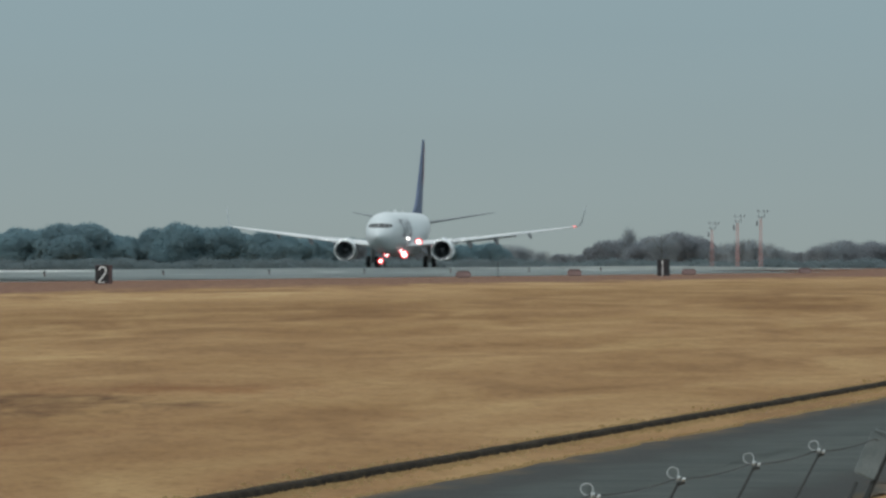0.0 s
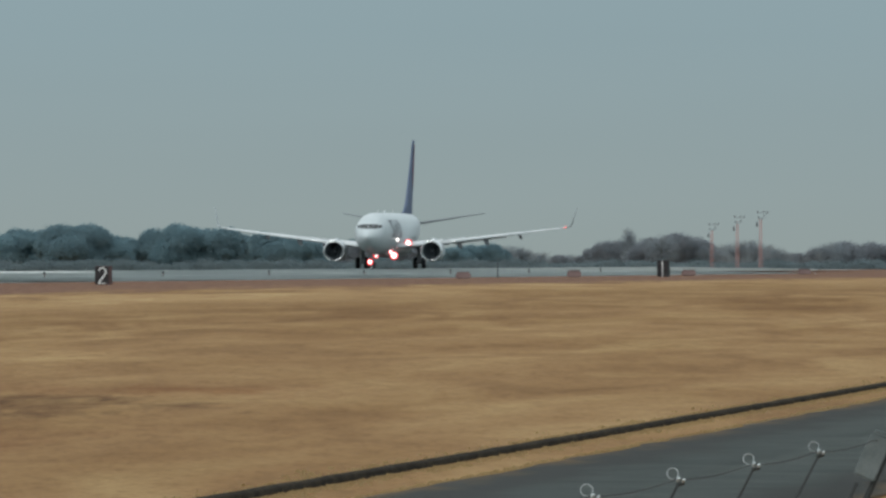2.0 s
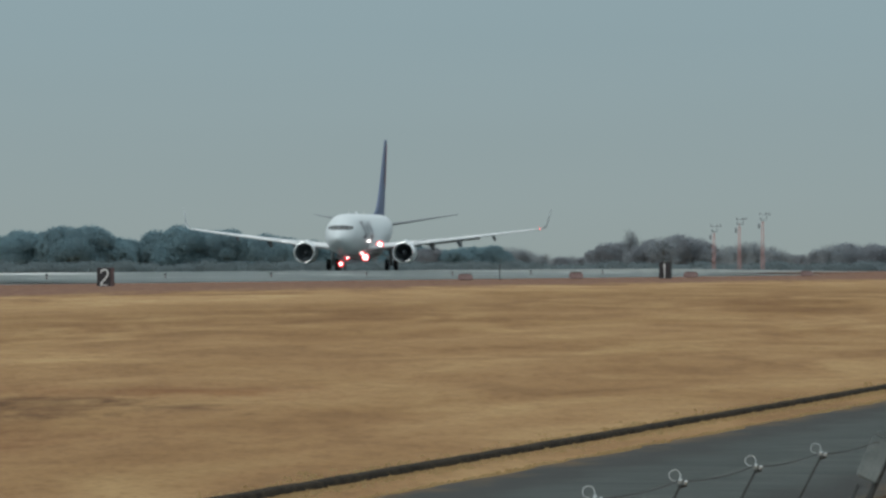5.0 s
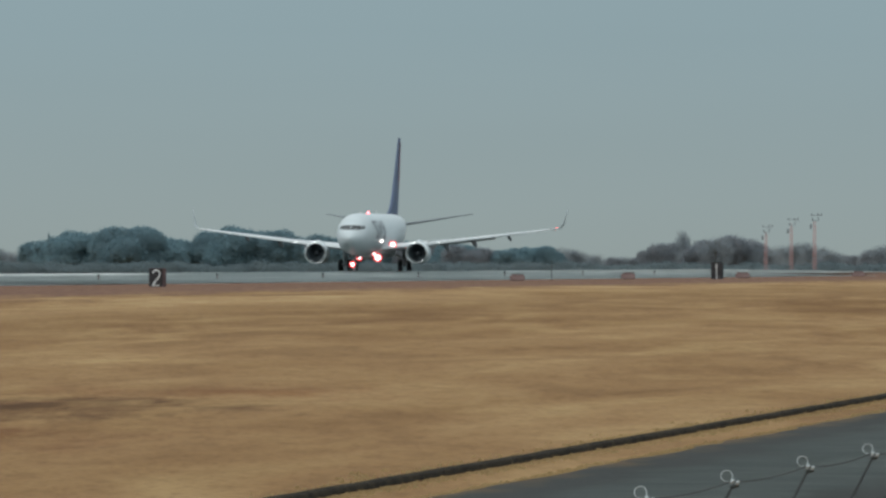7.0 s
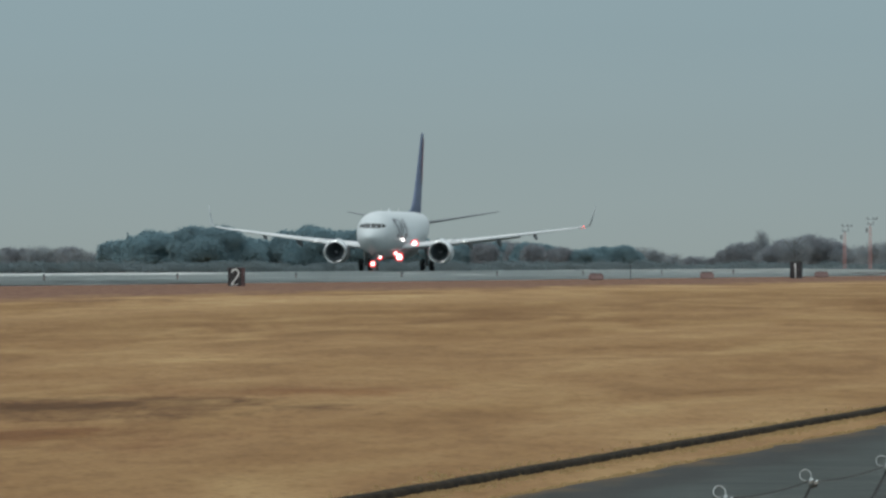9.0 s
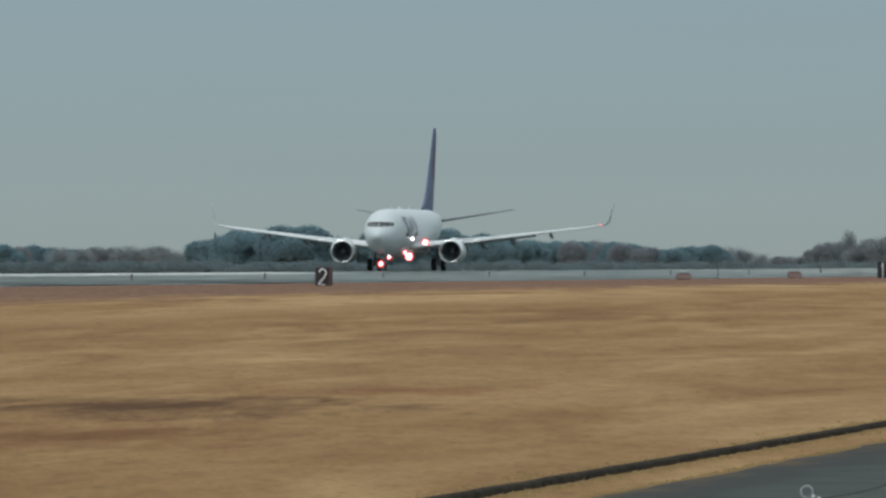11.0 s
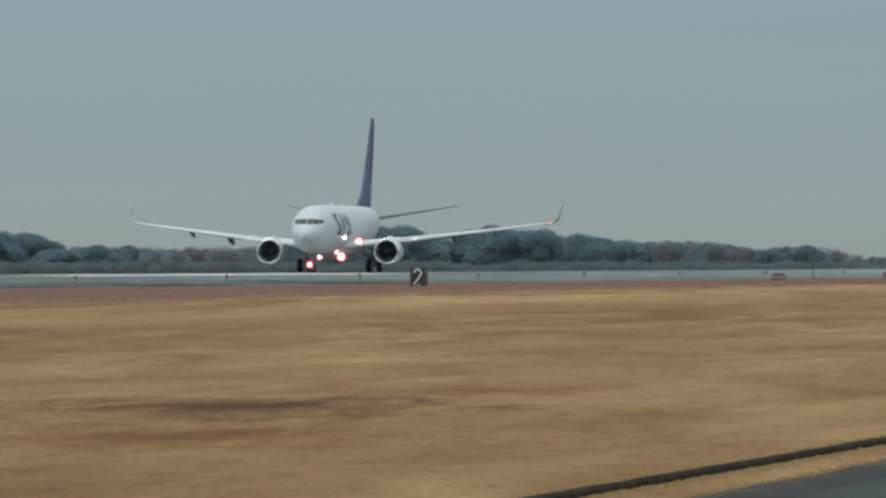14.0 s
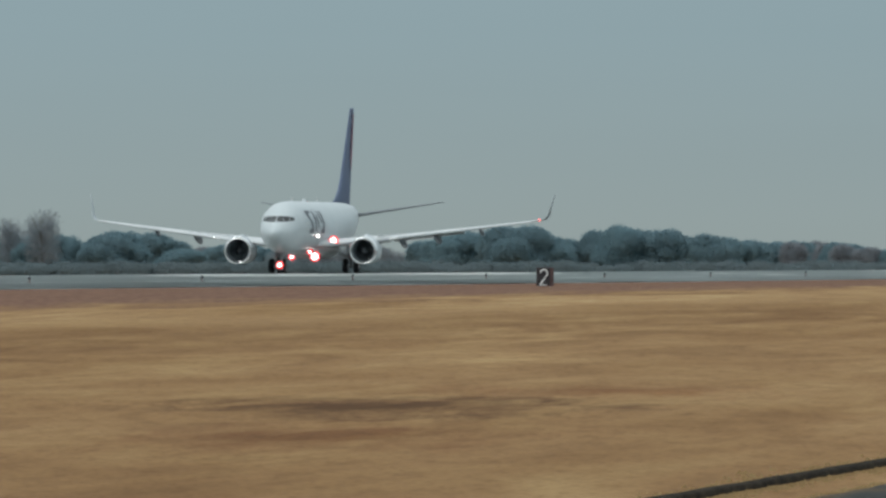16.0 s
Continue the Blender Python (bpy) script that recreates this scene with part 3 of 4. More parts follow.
def airliner():
    plane = thing("airliner", "white twin-engine airliner with dark blue tail and lit landing lamps", "airplane")
    # fuselage
    stations = sorted(set([a for a, *_ in BODY] + [0.25, 0.7, 1.35, 2.1, 2.85, 3.7, 4.8, 6.2, 9, 15, 21, 25.5, 28.5, 31.5, 34.3, 36.5]))
    rings = [[skin(a, 360 * i / 48) for i in range(48)] for a in stations]
    fus = part("fuselage", loft(rings), WHITE, plane, "white glossy fuselage", True)
    fair = []
    for a, w, zb in ((11.2, 0.4, 1.5), (12.4, 1.3, 1.28), (14, 1.95, 1.14), (17, 2.1, 1.08), (20, 2.0, 1.1), (22, 1.4, 1.22), (23.6, 0.4, 1.42)):
        fair.append([Vector((-a, w * math.cos(t), 1.9 + (1.9 - zb) * math.sin(t) * (1 if math.sin(t) < 0 else 0.45))) for t in [2 * math.pi * i / 28 for i in range(28)]])
    part("belly_fairing", loft(fair), BELLY, plane, "pale grey belly fairing", True)
    # cockpit windows: lateral and height ranges seen from the front
    for s in (1, -1):
        for c in (((0.025, 3.92), (0.50, 3.92), (0.48, 4.34), (0.025, 4.36)), ((0.525, 3.92), (0.90, 3.95), (0.86, 4.31), (0.505, 4.34)), ((0.94, 3.96), (1.20, 4.02), (1.15, 4.25), (0.90, 4.30))):
            part("cockpit_window", pane([(s * y, z) for y, z in c]), GLASS, fus, "dark cockpit windscreen pane")
    # cabin windows and doors, both sides
    for s in (1, -1):
        for c, nm in ((5.0, "cabin_door"), (31.0, "cabin_door")):
            d = part(nm, patch([(c, s * 52), (c + 0.86, s * 52), (c + 0.86, s * 108), (c, s * 108)], 0.004), BELLY, fus, "flush cabin door outline")
        me = None
        for i in range(40):
            a = 6.6 + i * 0.508
            if me is None:
                bm = patch([(a, s * 71), (a + 0.26, s * 71), (a + 0.26, s * 81), (a, s * 81)], 0.012, 2, 2)
                w = part("cabin_window", bm, CABIN, fus)
                me = w.data
            else:
                w = new("cabin_window", me)
                w.parent = fus
                w.location = (-i * 0.508, 0, 0)
    # plain dark livery shapes on the forward fuselage
    for s in (1, -1):
        def shape(*c):
            part("livery_shape", patch([(a, s * t) for a, t in c], 0.016, 4, 6), CHAR, fus, "charcoal livery shape")
        shape((5.6, 50), (7.5, 50), (7.5, 57), (5.6, 57))
        shape((5.6, 57.5), (6.4, 57.5), (7.2, 76), (6.4, 76))
        shape((6.5, 76.5), (7.3, 76.5), (7.6, 92), (6.8, 92))
        shape((5.9, 92.5), (7.7, 92.5), (7.7, 102), (5.9, 102))
        shape((8.3, 50), (8.9, 50), (9.1, 102), (8.5, 102))
        shape((9.3, 66), (9.8, 58), (10.3, 88), (9.8, 90))
        shape((10.6, 50), (11.1, 50), (11.6, 78), (11.1, 78))
        shape((11.9, 50), (12.5, 50), (12.7, 92), (12.1, 92))
        shape((11.2, 92.5), (12.8, 92.5), (12.8, 102), (11.2, 102))
    # wings
    for s in (1, -1):
        ys = (1.0, 1.9, 2.6, 3.2, 4.4, 5.8, 8, 11, 14, 16.4, 17.15)
        rings = []
        for y in ys:
            le, ch, z, th = wing_line(y)
            rings.append(foil(le, s * y, z, ch, th))
        wing = part("wing", loft(rings), GREY, plane, "light grey swept wing", True)
        rim = []
        for y in (5.6, 8, 11, 14, 16.6):
            le, ch, z, th = wing_line(y)
            rim.append([Vector((-(le - 0.03 + u * 0.5), s * y, z + w * (th / 2 + 0.02) - 0.03)) for u, w in ((0.0, -0.12), (0.25, 0.5), (1.2, 0.95), (1.2, 0.86), (0.4, -0.3), (0.1, -0.35))])
        part("slat", loft(rim), METAL, wing, "bright bare-metal leading edge slat", True)
        for y0, y1 in ((2.2, 5.6), (6.0, 11.2)):
            fl = []
            for y in (y0, (y0 + y1) / 2, y1):
                le, ch, z, th = wing_line(y)
                a = le + ch - 0.25
                fl.append([Vector((-(a + u * 1.35), s * y, z - 0.06 - u * 0.16 + w)) for u, w in ((0, 0.02), (0.1, 0.08), (0.5, 0.05), (1.0, 0.0), (0.5, -0.04), (0.1, -0.05))])
            part("flap", loft(fl), GREY, wing, "lowered grey trailing-edge flap", True)
        for y in (6.7, 9.3, 12.6):
            le, ch, z, th = wing_line(y)
            k = 1.0 if y < 12 else 0.7
            fr = []
            for u, r, dz in ((-2.2, 0.03, 0.0), (-1.6, 0.14, -0.08), (-0.6, 0.24, -0.2), (0.5, 0.26, -0.34), (1.2, 0.18, -0.46), (1.9, 0.03, -0.55)):
                fr.append([Vector((-(le + ch + u * k), s * y + r * 0.75 * k * math.cos(t), z - 0.12 + dz * k + r * 1.2 * k * math.sin(t))) for t in [2 * math.pi * i / 12 for i in range(12)]])
            part("flap_track_fairing", loft(fr), CHAR, wing, "dark grey flap track fairing", True)
        le, ch, z, th = wing_line(17.15)
        wl_rings = []
        for k, (dy, dz, da, c) in enumerate(((0.0, 0.0, 0, ch), (0.32, 0.10, 0.25, ch * 0.93), (0.55, 0.42, 0.6, ch * 0.8), (0.68, 1.0, 1.05, ch * 0.55), (0.92, 2.05, 1.85, ch * 0.24))):
            up = min(1, dz / 0.6)
            lean = (-s * up, 1 - up * 0.85)
            wl_rings.append(foil(le + da, s * (17.15 + dy), z + dz, c, 0.07 if k < 3 else 0.025, lean))
        part("winglet", loft(wl_rings), WINGLET, wing, "slim upswept blended winglet", True)
        bm = bmesh.new()
        lens_shape(bm, (-(le + 0.12), s * 17.1, z + 0.02), 0.085)
        part("navigation_light", bm, LAMP_RED if s > 0 else METAL, wing, "red wingtip navigation light" if s > 0 else "clear wingtip light cover")
        # engine
        ca = Vector((0, s * 4.83, 1.74))
        prof = ((-12.95, 0.83), (-12.72, 0.86), (-12.60, 0.92), (-12.58, 0.97), (-12.66, 1.03), (-12.9, 1.08), (-13.6, 1.13), (-14.6, 1.12), (-15.6, 1.02), (-16.6, 0.86), (-16.6, 0.78), (-15.6, 0.8))
        rings = [[Vector((v.x, v.y, v.z if v.z > -0.9 else -0.9 + (v.z + 0.9) * 0.5)) + ca for v in ring] for ring in lathe(prof, 40)]
        eng = part("engine_nacelle", loft(rings, cap=False), WHITE, plane, "white engine nacelle", True)
        lip = ((-12.86, 0.825), (-12.70, 0.85), (-12.58, 0.91), (-12.555, 0.97), (-12.63, 1.045), (-12.85, 1.085))
        rings = [[Vector((v.x, v.y, v.z if v.z > -0.9 else -0.9 + (v.z + 0.9) * 0.5)) + ca for v in ring] for ring in lathe(lip, 40)]
        part("intake_lip", loft(rings, cap=False), METAL, eng, "polished metal intake lip", True)
        part("intake_duct", loft([[v + ca for v in ring] for ring in lathe(((-12.86, 0.83), (-13.9, 0.79), (-13.95, 0.1)), 40)], cap=False), DUCT, eng, "grey intake duct", True)
        part("spinner", loft([[v + ca for v in ring] for ring in lathe(((-13.25, 0.02), (-13.4, 0.13), (-13.7, 0.24), (-13.9, 0.28)), 24)]), SPINNER, eng, "dark fan spinner", True)
        bm = bmesh.new()
        vs = []
        for r, sw in ((0.26, 0.0), (0.5, 0.04), (0.78, 0.10)):
            for dx, dt in ((0.0, -0.06), (-0.16, 0.10)):
                vs.append(bm.verts.new((-13.72 + dx, r * math.cos(sw + dt), r * math.sin(sw + dt))))
        for k in (0, 2):
            bm.faces.new((vs[k], vs[k + 1], vs[k + 3], vs[k + 2]))
        bmesh.ops.solidify(bm, geom=bm.faces[:], thickness=0.015)
        blade = mesh_of(bm, "fan_blade", FAN, False)
        for i in range(24):
            b = new("fan_blade", blade)
            b.parent = eng
            b.location = ca
            b.rotation_euler = (2 * math.pi * i / 24, 0, 0)
        part("exhaust_core", loft([[v + ca for v in ring] for ring in lathe(((-15.4, 0.72), (-16.8, 0.62), (-17.7, 0.42), (-17.7, 0.3), (-18.4, 0.03)), 28)]), STEEL, eng, "bare metal exhaust core", True)
        le, ch, z, th = wing_line(4.83)
        py = []
        for a, z0, z1, w in ((13.6, 2.62, 2.78, 0.05), (14.6, 2.5, 3.0, 0.2), (16.2, 2.3, 2.95, 0.24), (18.0, 2.1, 2.5, 0.12)):
            py.append([Vector((-a, s * 4.83 + w * c, (z0 + z1) / 2 + (z1 - z0) / 2 * d)) for c, d in ((-1, -1), (-1, 0.6), (-0.5, 1), (0.5, 1), (1, 0.6), (1, -1))])
        part("engine_pylon", loft(py), WHITE, eng, "white engine pylon")
        # tailplane
        part("tailplane", loft([foil(a, s * y, z, c, t) for a, y, z, c, t in ((33.2, 0.6, 4.42, 4.2, 0.40), (34.0, 1.6, 4.58, 3.7, 0.34), (36.0, 4.6, 5.08, 2.5, 0.22), (37.6, 6.95, 5.48, 1.5, 0.12), (37.9, 7.18, 5.52, 1.1, 0.05))]), SLATE, plane, "dark grey swept tailplane", True)
        # main gear
        bm = bmesh.new()
        rod(bm, (-19.5, s * 2.86, 0.5), (-19.4, s * 2.75, 2.3), 0.11)
        rod(bm, (-19.5, s * 2.3, 0.56), (-19.5, s * 3.42, 0.56), 0.08)
        rod(bm, (-19.45, s * 2.8, 1.1), (-19.3, s * 1.5, 1.9), 0.06)
        rod(bm, (-19.5, s * 2.83, 1.0), (-18.4, s * 2.7, 2.1), 0.05)
        box(bm, -19.5, s * 3.02, 1.55, 0.9, 0.04, 1.1, 0.015)
        part("main_gear_strut", bm, STEEL, plane, "grey main landing gear strut")
        for dy in (-0.43, 0.43):
            wheel(plane, "main_wheel", 19.5, s * 2.86 + dy, 0.565, 0.40)
    # fin
    fin = part("fin", loft([foil(a, 0, z, c, t, (1, 0)) for a, z, c, t in ((27.2, 5.3, 9.7, 0.12), (29.4, 5.72, 7.6, 0.30), (31.0, 6.38, 6.15, 0.50), (32.1, 7.18, 5.35, 0.46), (34.3, 9.62, 3.75, 0.28), (36.9, 12.68, 2.05, 0.12), (37.25, 12.88, 1.55, 0.05))]), NAVY, plane, "dark blue tail fin", True)
    for s in (1, -1):
        bm = bmesh.new()
        prof = ((8.0, 1.0, 0.6, 0.10), (8.8, 1.8, 1.4, 0.13), (9.6, 1.7, 1.35, 0.115), (10.6, 1.5, 1.2, 0.09), (12.4, 0.95, 0.7, 0.045))
        rows = []
        for z, a0, w, y in prof:
            te = 37.15 + (z - 6.38) * 0.29
            rows.append([bm.verts.new((-(te - a0), s * (y + 0.05), z)), bm.verts.new((-(te - a0 + w), s * (y * 0.35 + 0.05), z))])
        for a, b in zip(rows, rows[1:]):
            bm.faces.new((a[0], a[1], b[1], b[0]))
        bmesh.ops.solidify(bm, geom=bm.faces[:], thickness=0.01)
        part("fin_flash", bm, MAUVE, fin, "rose-coloured livery flash")
    # nose gear
    bm = bmesh.new()
    rod(bm, (-4.0, 0, 0.34), (-3.85, 0, 1.75), 0.075)
    rod(bm, (-4.0, -0.25, 0.345), (-4.0, 0.25, 0.345), 0.05)
    rod(bm, (-3.9, 0, 1.0), (-4.9, 0, 1.45), 0.04)
    part("nose_gear_strut", bm, STEEL, plane, "grey nose landing gear strut")
    for s in (1, -1):
        wheel(plane, "nose_wheel", 4.0, s * 0.26, 0.345, 0.2)
        bm = bmesh.new()
        box(bm, -3.7, s * 0.40, 1.42, 1.3, 0.02, 0.36, 0.008)
        part("nose_gear_door", bm, SLATE, plane, "open grey nose gear door")
    # lamps: aft, lateral, height, radius
    for nm, a, y, z, r in (("taxi_lamp", 3.55, -0.10, 0.66, 0.17), ("landing_lamp", 12.5, 1.16, 1.30, 0.27), ("landing_lamp", 12.5, -0.62, 1.28, 0.15),
                           ("landing_lamp", 11.3, 0.98, 1.64, 0.12), ("wing_root_lamp", 13.15, 2.5, 2.52, 0.24), ("inspection_lamp", 8.8, 1.99, 2.85, 0.12)):
        bm = bmesh.new()
        lens_shape(bm, (-a + 0.03, y, z), r)
        lamp = part(nm, bm, LAMP, plane, "lit white lamp")
        # ring that imitates the red halo; the inspection lamp has plain metal
        bm = bmesh.new()
        ring_shape(bm, Matrix.Translation((-a, y, z)) @ Matrix.Rotation(math.pi / 2, 4, "Y"), r + 0.05, 0.08 if nm != "inspection_lamp" else 0.03)
        if nm == "landing_lamp":
            arm = bmesh.new()
            rod(arm, (-a - 0.12, y, z + 0.02), (-a - 0.3, y * 0.9, 2.2), 0.03)
            part("lamp_arm", arm, DARK, lamp, "grey lamp bracket")
        part("lamp_rim_halo", bm, LAMP_HALO if nm != "inspection_lamp" else METAL, lamp, "red glowing ring put in for the lamp halo" if nm != "inspection_lamp" else "bright metal rim")
    # red beacon flash: a lit half, and an added hood that hides it by turning
    spin = new("beacon")
    spin.parent = plane
    for nm, a0, r0, mat, txt in (("lens", -90, 0.14, BEACON, "glowing red beacon lens"), ("hood", 90, 0.17, WHITE, "pale hood added to hide the lit beacon lens")):
        rows = [[Vector((rr * r0 * math.cos(radians(a0 + 15 * i)), rr * r0 * math.sin(radians(a0 + 15 * i)), z * r0 / 0.16)) for i in range(13)] for z, rr in ((0.0, 1.0), (0.12, 0.95), (0.2, 0.72), (0.25, 0.05))]
        part(nm, loft(rows), mat, spin, txt, True)
    for a in (8.4, 20.5):
        part("blade_antenna", loft([foil(a, 0, 5.46, 0.5, 0.06, (1, 0)), foil(a + 0.25, 0, 5.78, 0.22, 0.03, (1, 0))]), BELLY, plane, "small blade antenna")
    return plane, spin


PLANE, BEACON_HEAD = airliner()

# ---- signs ----
def stroke(points, width, depth, close=False):
    """A flat raised stroke along points in the sign's plane (x, z), facing -y."""
    bm = bmesh.new()
    pts = [Vector(p) for p in points]
    rows = []
    for i, p in enumerate(pts):
        d = (pts[min(i + 1, len(pts) - 1)] - pts[max(i - 1, 0)]).normalized()
        nrm = Vector((-d.y, d.x)) * width / 2
        rows.append([bm.verts.new((p.x + nrm.x, 0, p.y + nrm.y)), bm.verts.new((p.x - nrm.x, 0, p.y - nrm.y))])
    for a, b in zip(rows, rows[1:]):
        bm.faces.new((a[0], a[1], b[1], b[0]))
    bmesh.ops.solidify(bm, geom=bm.faces[:], thickness=depth)
    bmesh.ops.recalc_face_normals(bm, faces=bm.faces)
    return bm


def distance_sign(digit, x, y, width, deep, height, turn, label):
    s = thing("distance_sign", label, "sign", pose(x, y, ground_z(x, y), 0, 0, turn), group="runway distance signs")
    bm = bmesh.new()
    box(bm, 0, 0, height / 2 + 0.04, width, deep, height, 0.025)
    part("casing", bm, SIGN_SIDE if digit == "2" else CASING, s, "brown metal casing" if digit == "2" else "dark blue-grey metal casing")
    bm = bmesh.new()
    box(bm, 0, -deep / 2 - 0.008, height / 2 + 0.04, width - 0.05, 0.02, height - 0.05, 0.005)
    part("face", bm, BLACK, s, "black sign face")
    for dx in (-width * 0.35, width * 0.35):
        bm = bmesh.new()
        rod(bm, (dx, 0, -0.3), (dx, 0, 0.08), 0.04)
        part("leg", bm, STEEL, s)
    z0 = height * 0.03 + 0.04
    h = height * 0.90
    if digit == "2":
        rad = 0.235 * h
        pts = [(rad * math.cos(radians(a)) + 0.045, z0 + h * 0.74 + rad * math.sin(radians(a))) for a in range(172, -36, -16)]
        pts += [(0.10 * h, z0 + h * 0.42), (-0.13 * h, z0 + h * 0.17), (-0.21 * h, z0 + 0.05)]
        bm = stroke(pts, 0.105, 0.012)
        foot = part("numeral_foot", stroke([(-0.24 * h, z0 + 0.04), (0.24 * h, z0 + 0.04)], 0.06, 0.010), NUMERAL, s)
        foot.location = (0, -deep / 2 - 0.022, 0)
    else:
        bm = stroke([(-0.14, z0 + h * 0.80), (-0.02, z0 + h * 0.93)], 0.07, 0.012)
        part("numeral_flag", bm, NUMERAL, s).location = (0, -deep / 2 - 0.022, 0)
        bm = stroke([(-0.02, z0), (-0.02, z0 + h)], 0.10, 0.012)
    num = part("numeral", bm, NUMERAL, s, "white numeral " + digit)
    num.location = (0, -deep / 2 - 0.024, 0)
    return s


distance_sign("2", 0.0, 816.0, 0.92, 0.45, 1.06, -27, "black runway distance sign with a white 2")
distance_sign("1", 44.3, 1117.6, 0.95, 0.45, 1.32, -14, "black runway distance sign with a white 1")


# ---- runway edge lights ----
def edge_lights():
    first = None
    for k in range(-7, 7):
        for q in (24.0, -24.0):
            x, y = on_axis(-376 + 60 * k, q)
            at = pose(x, y, crown_z(q) + 0.01, 0, 0, -8.3)
            if first is None:
                first = thing("runway_edge_light", "small elevated runway edge light on a short stem", "runway light", at, "runway edge lights")
                bm = bmesh.new()
                rod(bm, (0, 0, -0.03), (0, 0, 0.03), 0.16, 0.13, 16)
                part("base_plate", bm, DARK, first)
                bm = bmesh.new()
                rod(bm, (0, 0, 0.03), (0, 0, 0.24), 0.045, 0.04, 12)
                part("stem", bm, CABINET, first, "dull red stem")
                bm = bmesh.new()
                rod(bm, (0, 0, 0.24), (0, 0, 0.30), 0.10, 0.12, 16)
                part("housing", bm, DARK, first, "dark lamp housing")
                bm = bmesh.new()
                rod(bm, (0, 0, 0.30), (0, 0, 0.40), 0.085, 0.05, 16)
                part("lens", bm, SLATE, first, "grey glass lens")
            else:
                copy_thing(first, at)


edge_lights()


# ---- approach masts ----
def mast(b, dist, height, group):
    x, y = dist * math.sin(b / 1000), dist * math.cos(b / 1000)
    m = thing("approach_light_mast", "slender red-painted approach light mast with a crossarm", "mast", pose(x, y, ground_z(x, y)), group=group)
    for dx, dy in ((-0.16, 0), (0.16, 0)):
        bm = bmesh.new()
        rod(bm, (dx, dy, -0.3), (dx * 0.7, dy * 0.7, height - 0.9), 0.045, 0.04)
        part("mast_leg", bm, ORANGE, m)
    bm = bmesh.new()
    k = int(height / 0.7)
    for i in range(k):
        z, w = 0.3 + i * 0.7, 1 - 0.3 * i / k
        c = [Vector((dx * w, dy * w, z)) for dx, dy in ((-0.16, 0), (0.16, 0))]
        for a, e in ((0, 1),):
            rod(bm, c[a], c[e], 0.014, n=5)
            if i < k - 1:
                rod(bm, c[a], c[e] + Vector((0, 0, 0.7)), 0.012, n=5)
    part("lattice", bm, ORANGE, m, "red lattice bracing")
    bm = bmesh.new()
    box(bm, 0.25, 0, height - 0.12, 1.3, 0.06, 0.05, 0.012)
    box(bm, 0.05, 0, height - 0.75, 0.9, 0.5, 0.06, 0.01)
    part("crossarm", bm, SLATE, m, "grey steel crossarm")
    for dx, dz in ((-0.35, 0.02), (0.4, 0.02), (0.85, 0.02), (-0.25, -0.6), (0.45, -0.5)):
        bm = bmesh.new()
        rod(bm, (dx, 0, height - 0.1 + dz), (dx, 0, height + 0.1 + dz), 0.06, 0.09)
        part("lamp_head", bm, SLATE, m, "dark approach lamp head")
    bm = bmesh.new()
    box(bm, -0.45, 0, height - 1.5, 0.22, 0.2, 0.6, 0.03)
    part("junction_box", bm, SLATE, m, "dark junction box")


# ---- small things on the far grass ----
# cabinets are put in for low reddish shapes that were not made out
def cabinet(b, dist, w, h):
    x, y = dist * math.sin(b / 1000), dist * math.cos(b / 1000)
    c = thing("equipment_cabinet", "small dull red equipment cabinet on the far grass", "cabinet", pose(x, y, ground_z(x, y), 0, 0, 8), group="airfield cabinets")
    bm = bmesh.new()
    box(bm, 0, 0, h * 0.45, w, 0.7, h * 0.9 + 0.1, 0.12)
    part("body", bm, CABINET, c)
    bm = bmesh.new()
    box(bm, 0, 0, h * 0.96, w * 0.8, 0.6, h * 0.12, 0.03)
    part("lid", bm, CABINET, c)


for b, d, h in ((43.05, 1830, 6.1), (44.85, 1780, 6.5), (46.5, 1720, 6.7)):
    mast(b, d, h, "approach light masts")
for b, d, w, h in ((25.45, 1079, 1.1, 0.5), (33.3, 1154, 1.1, 0.55), (41.4, 1243, 1.2, 0.5), (49.6, 1348, 1.2, 0.5)):
    cabinet(b, d, w, h)


def marker_post(b, dist, h):
    x, y = dist * math.sin(b / 1000), dist * math.cos(b / 1000)
    s = thing("marker_post", "thin dark marker post on the grass", "post", pose(x, y, ground_z(x, y)))
    bm = bmesh.new()
    rod(bm, (0, 0, -0.2), (0, 0, h), 0.035, 0.03)
    part("pole", bm, DARK, s)
    bm = bmesh.new()
    rod(bm, (0, 0, h), (0, 0, h + 0.08), 0.06, 0.02)
    part("cap", bm, DARK, s)


marker_post(27.9, 1090, 1.1)


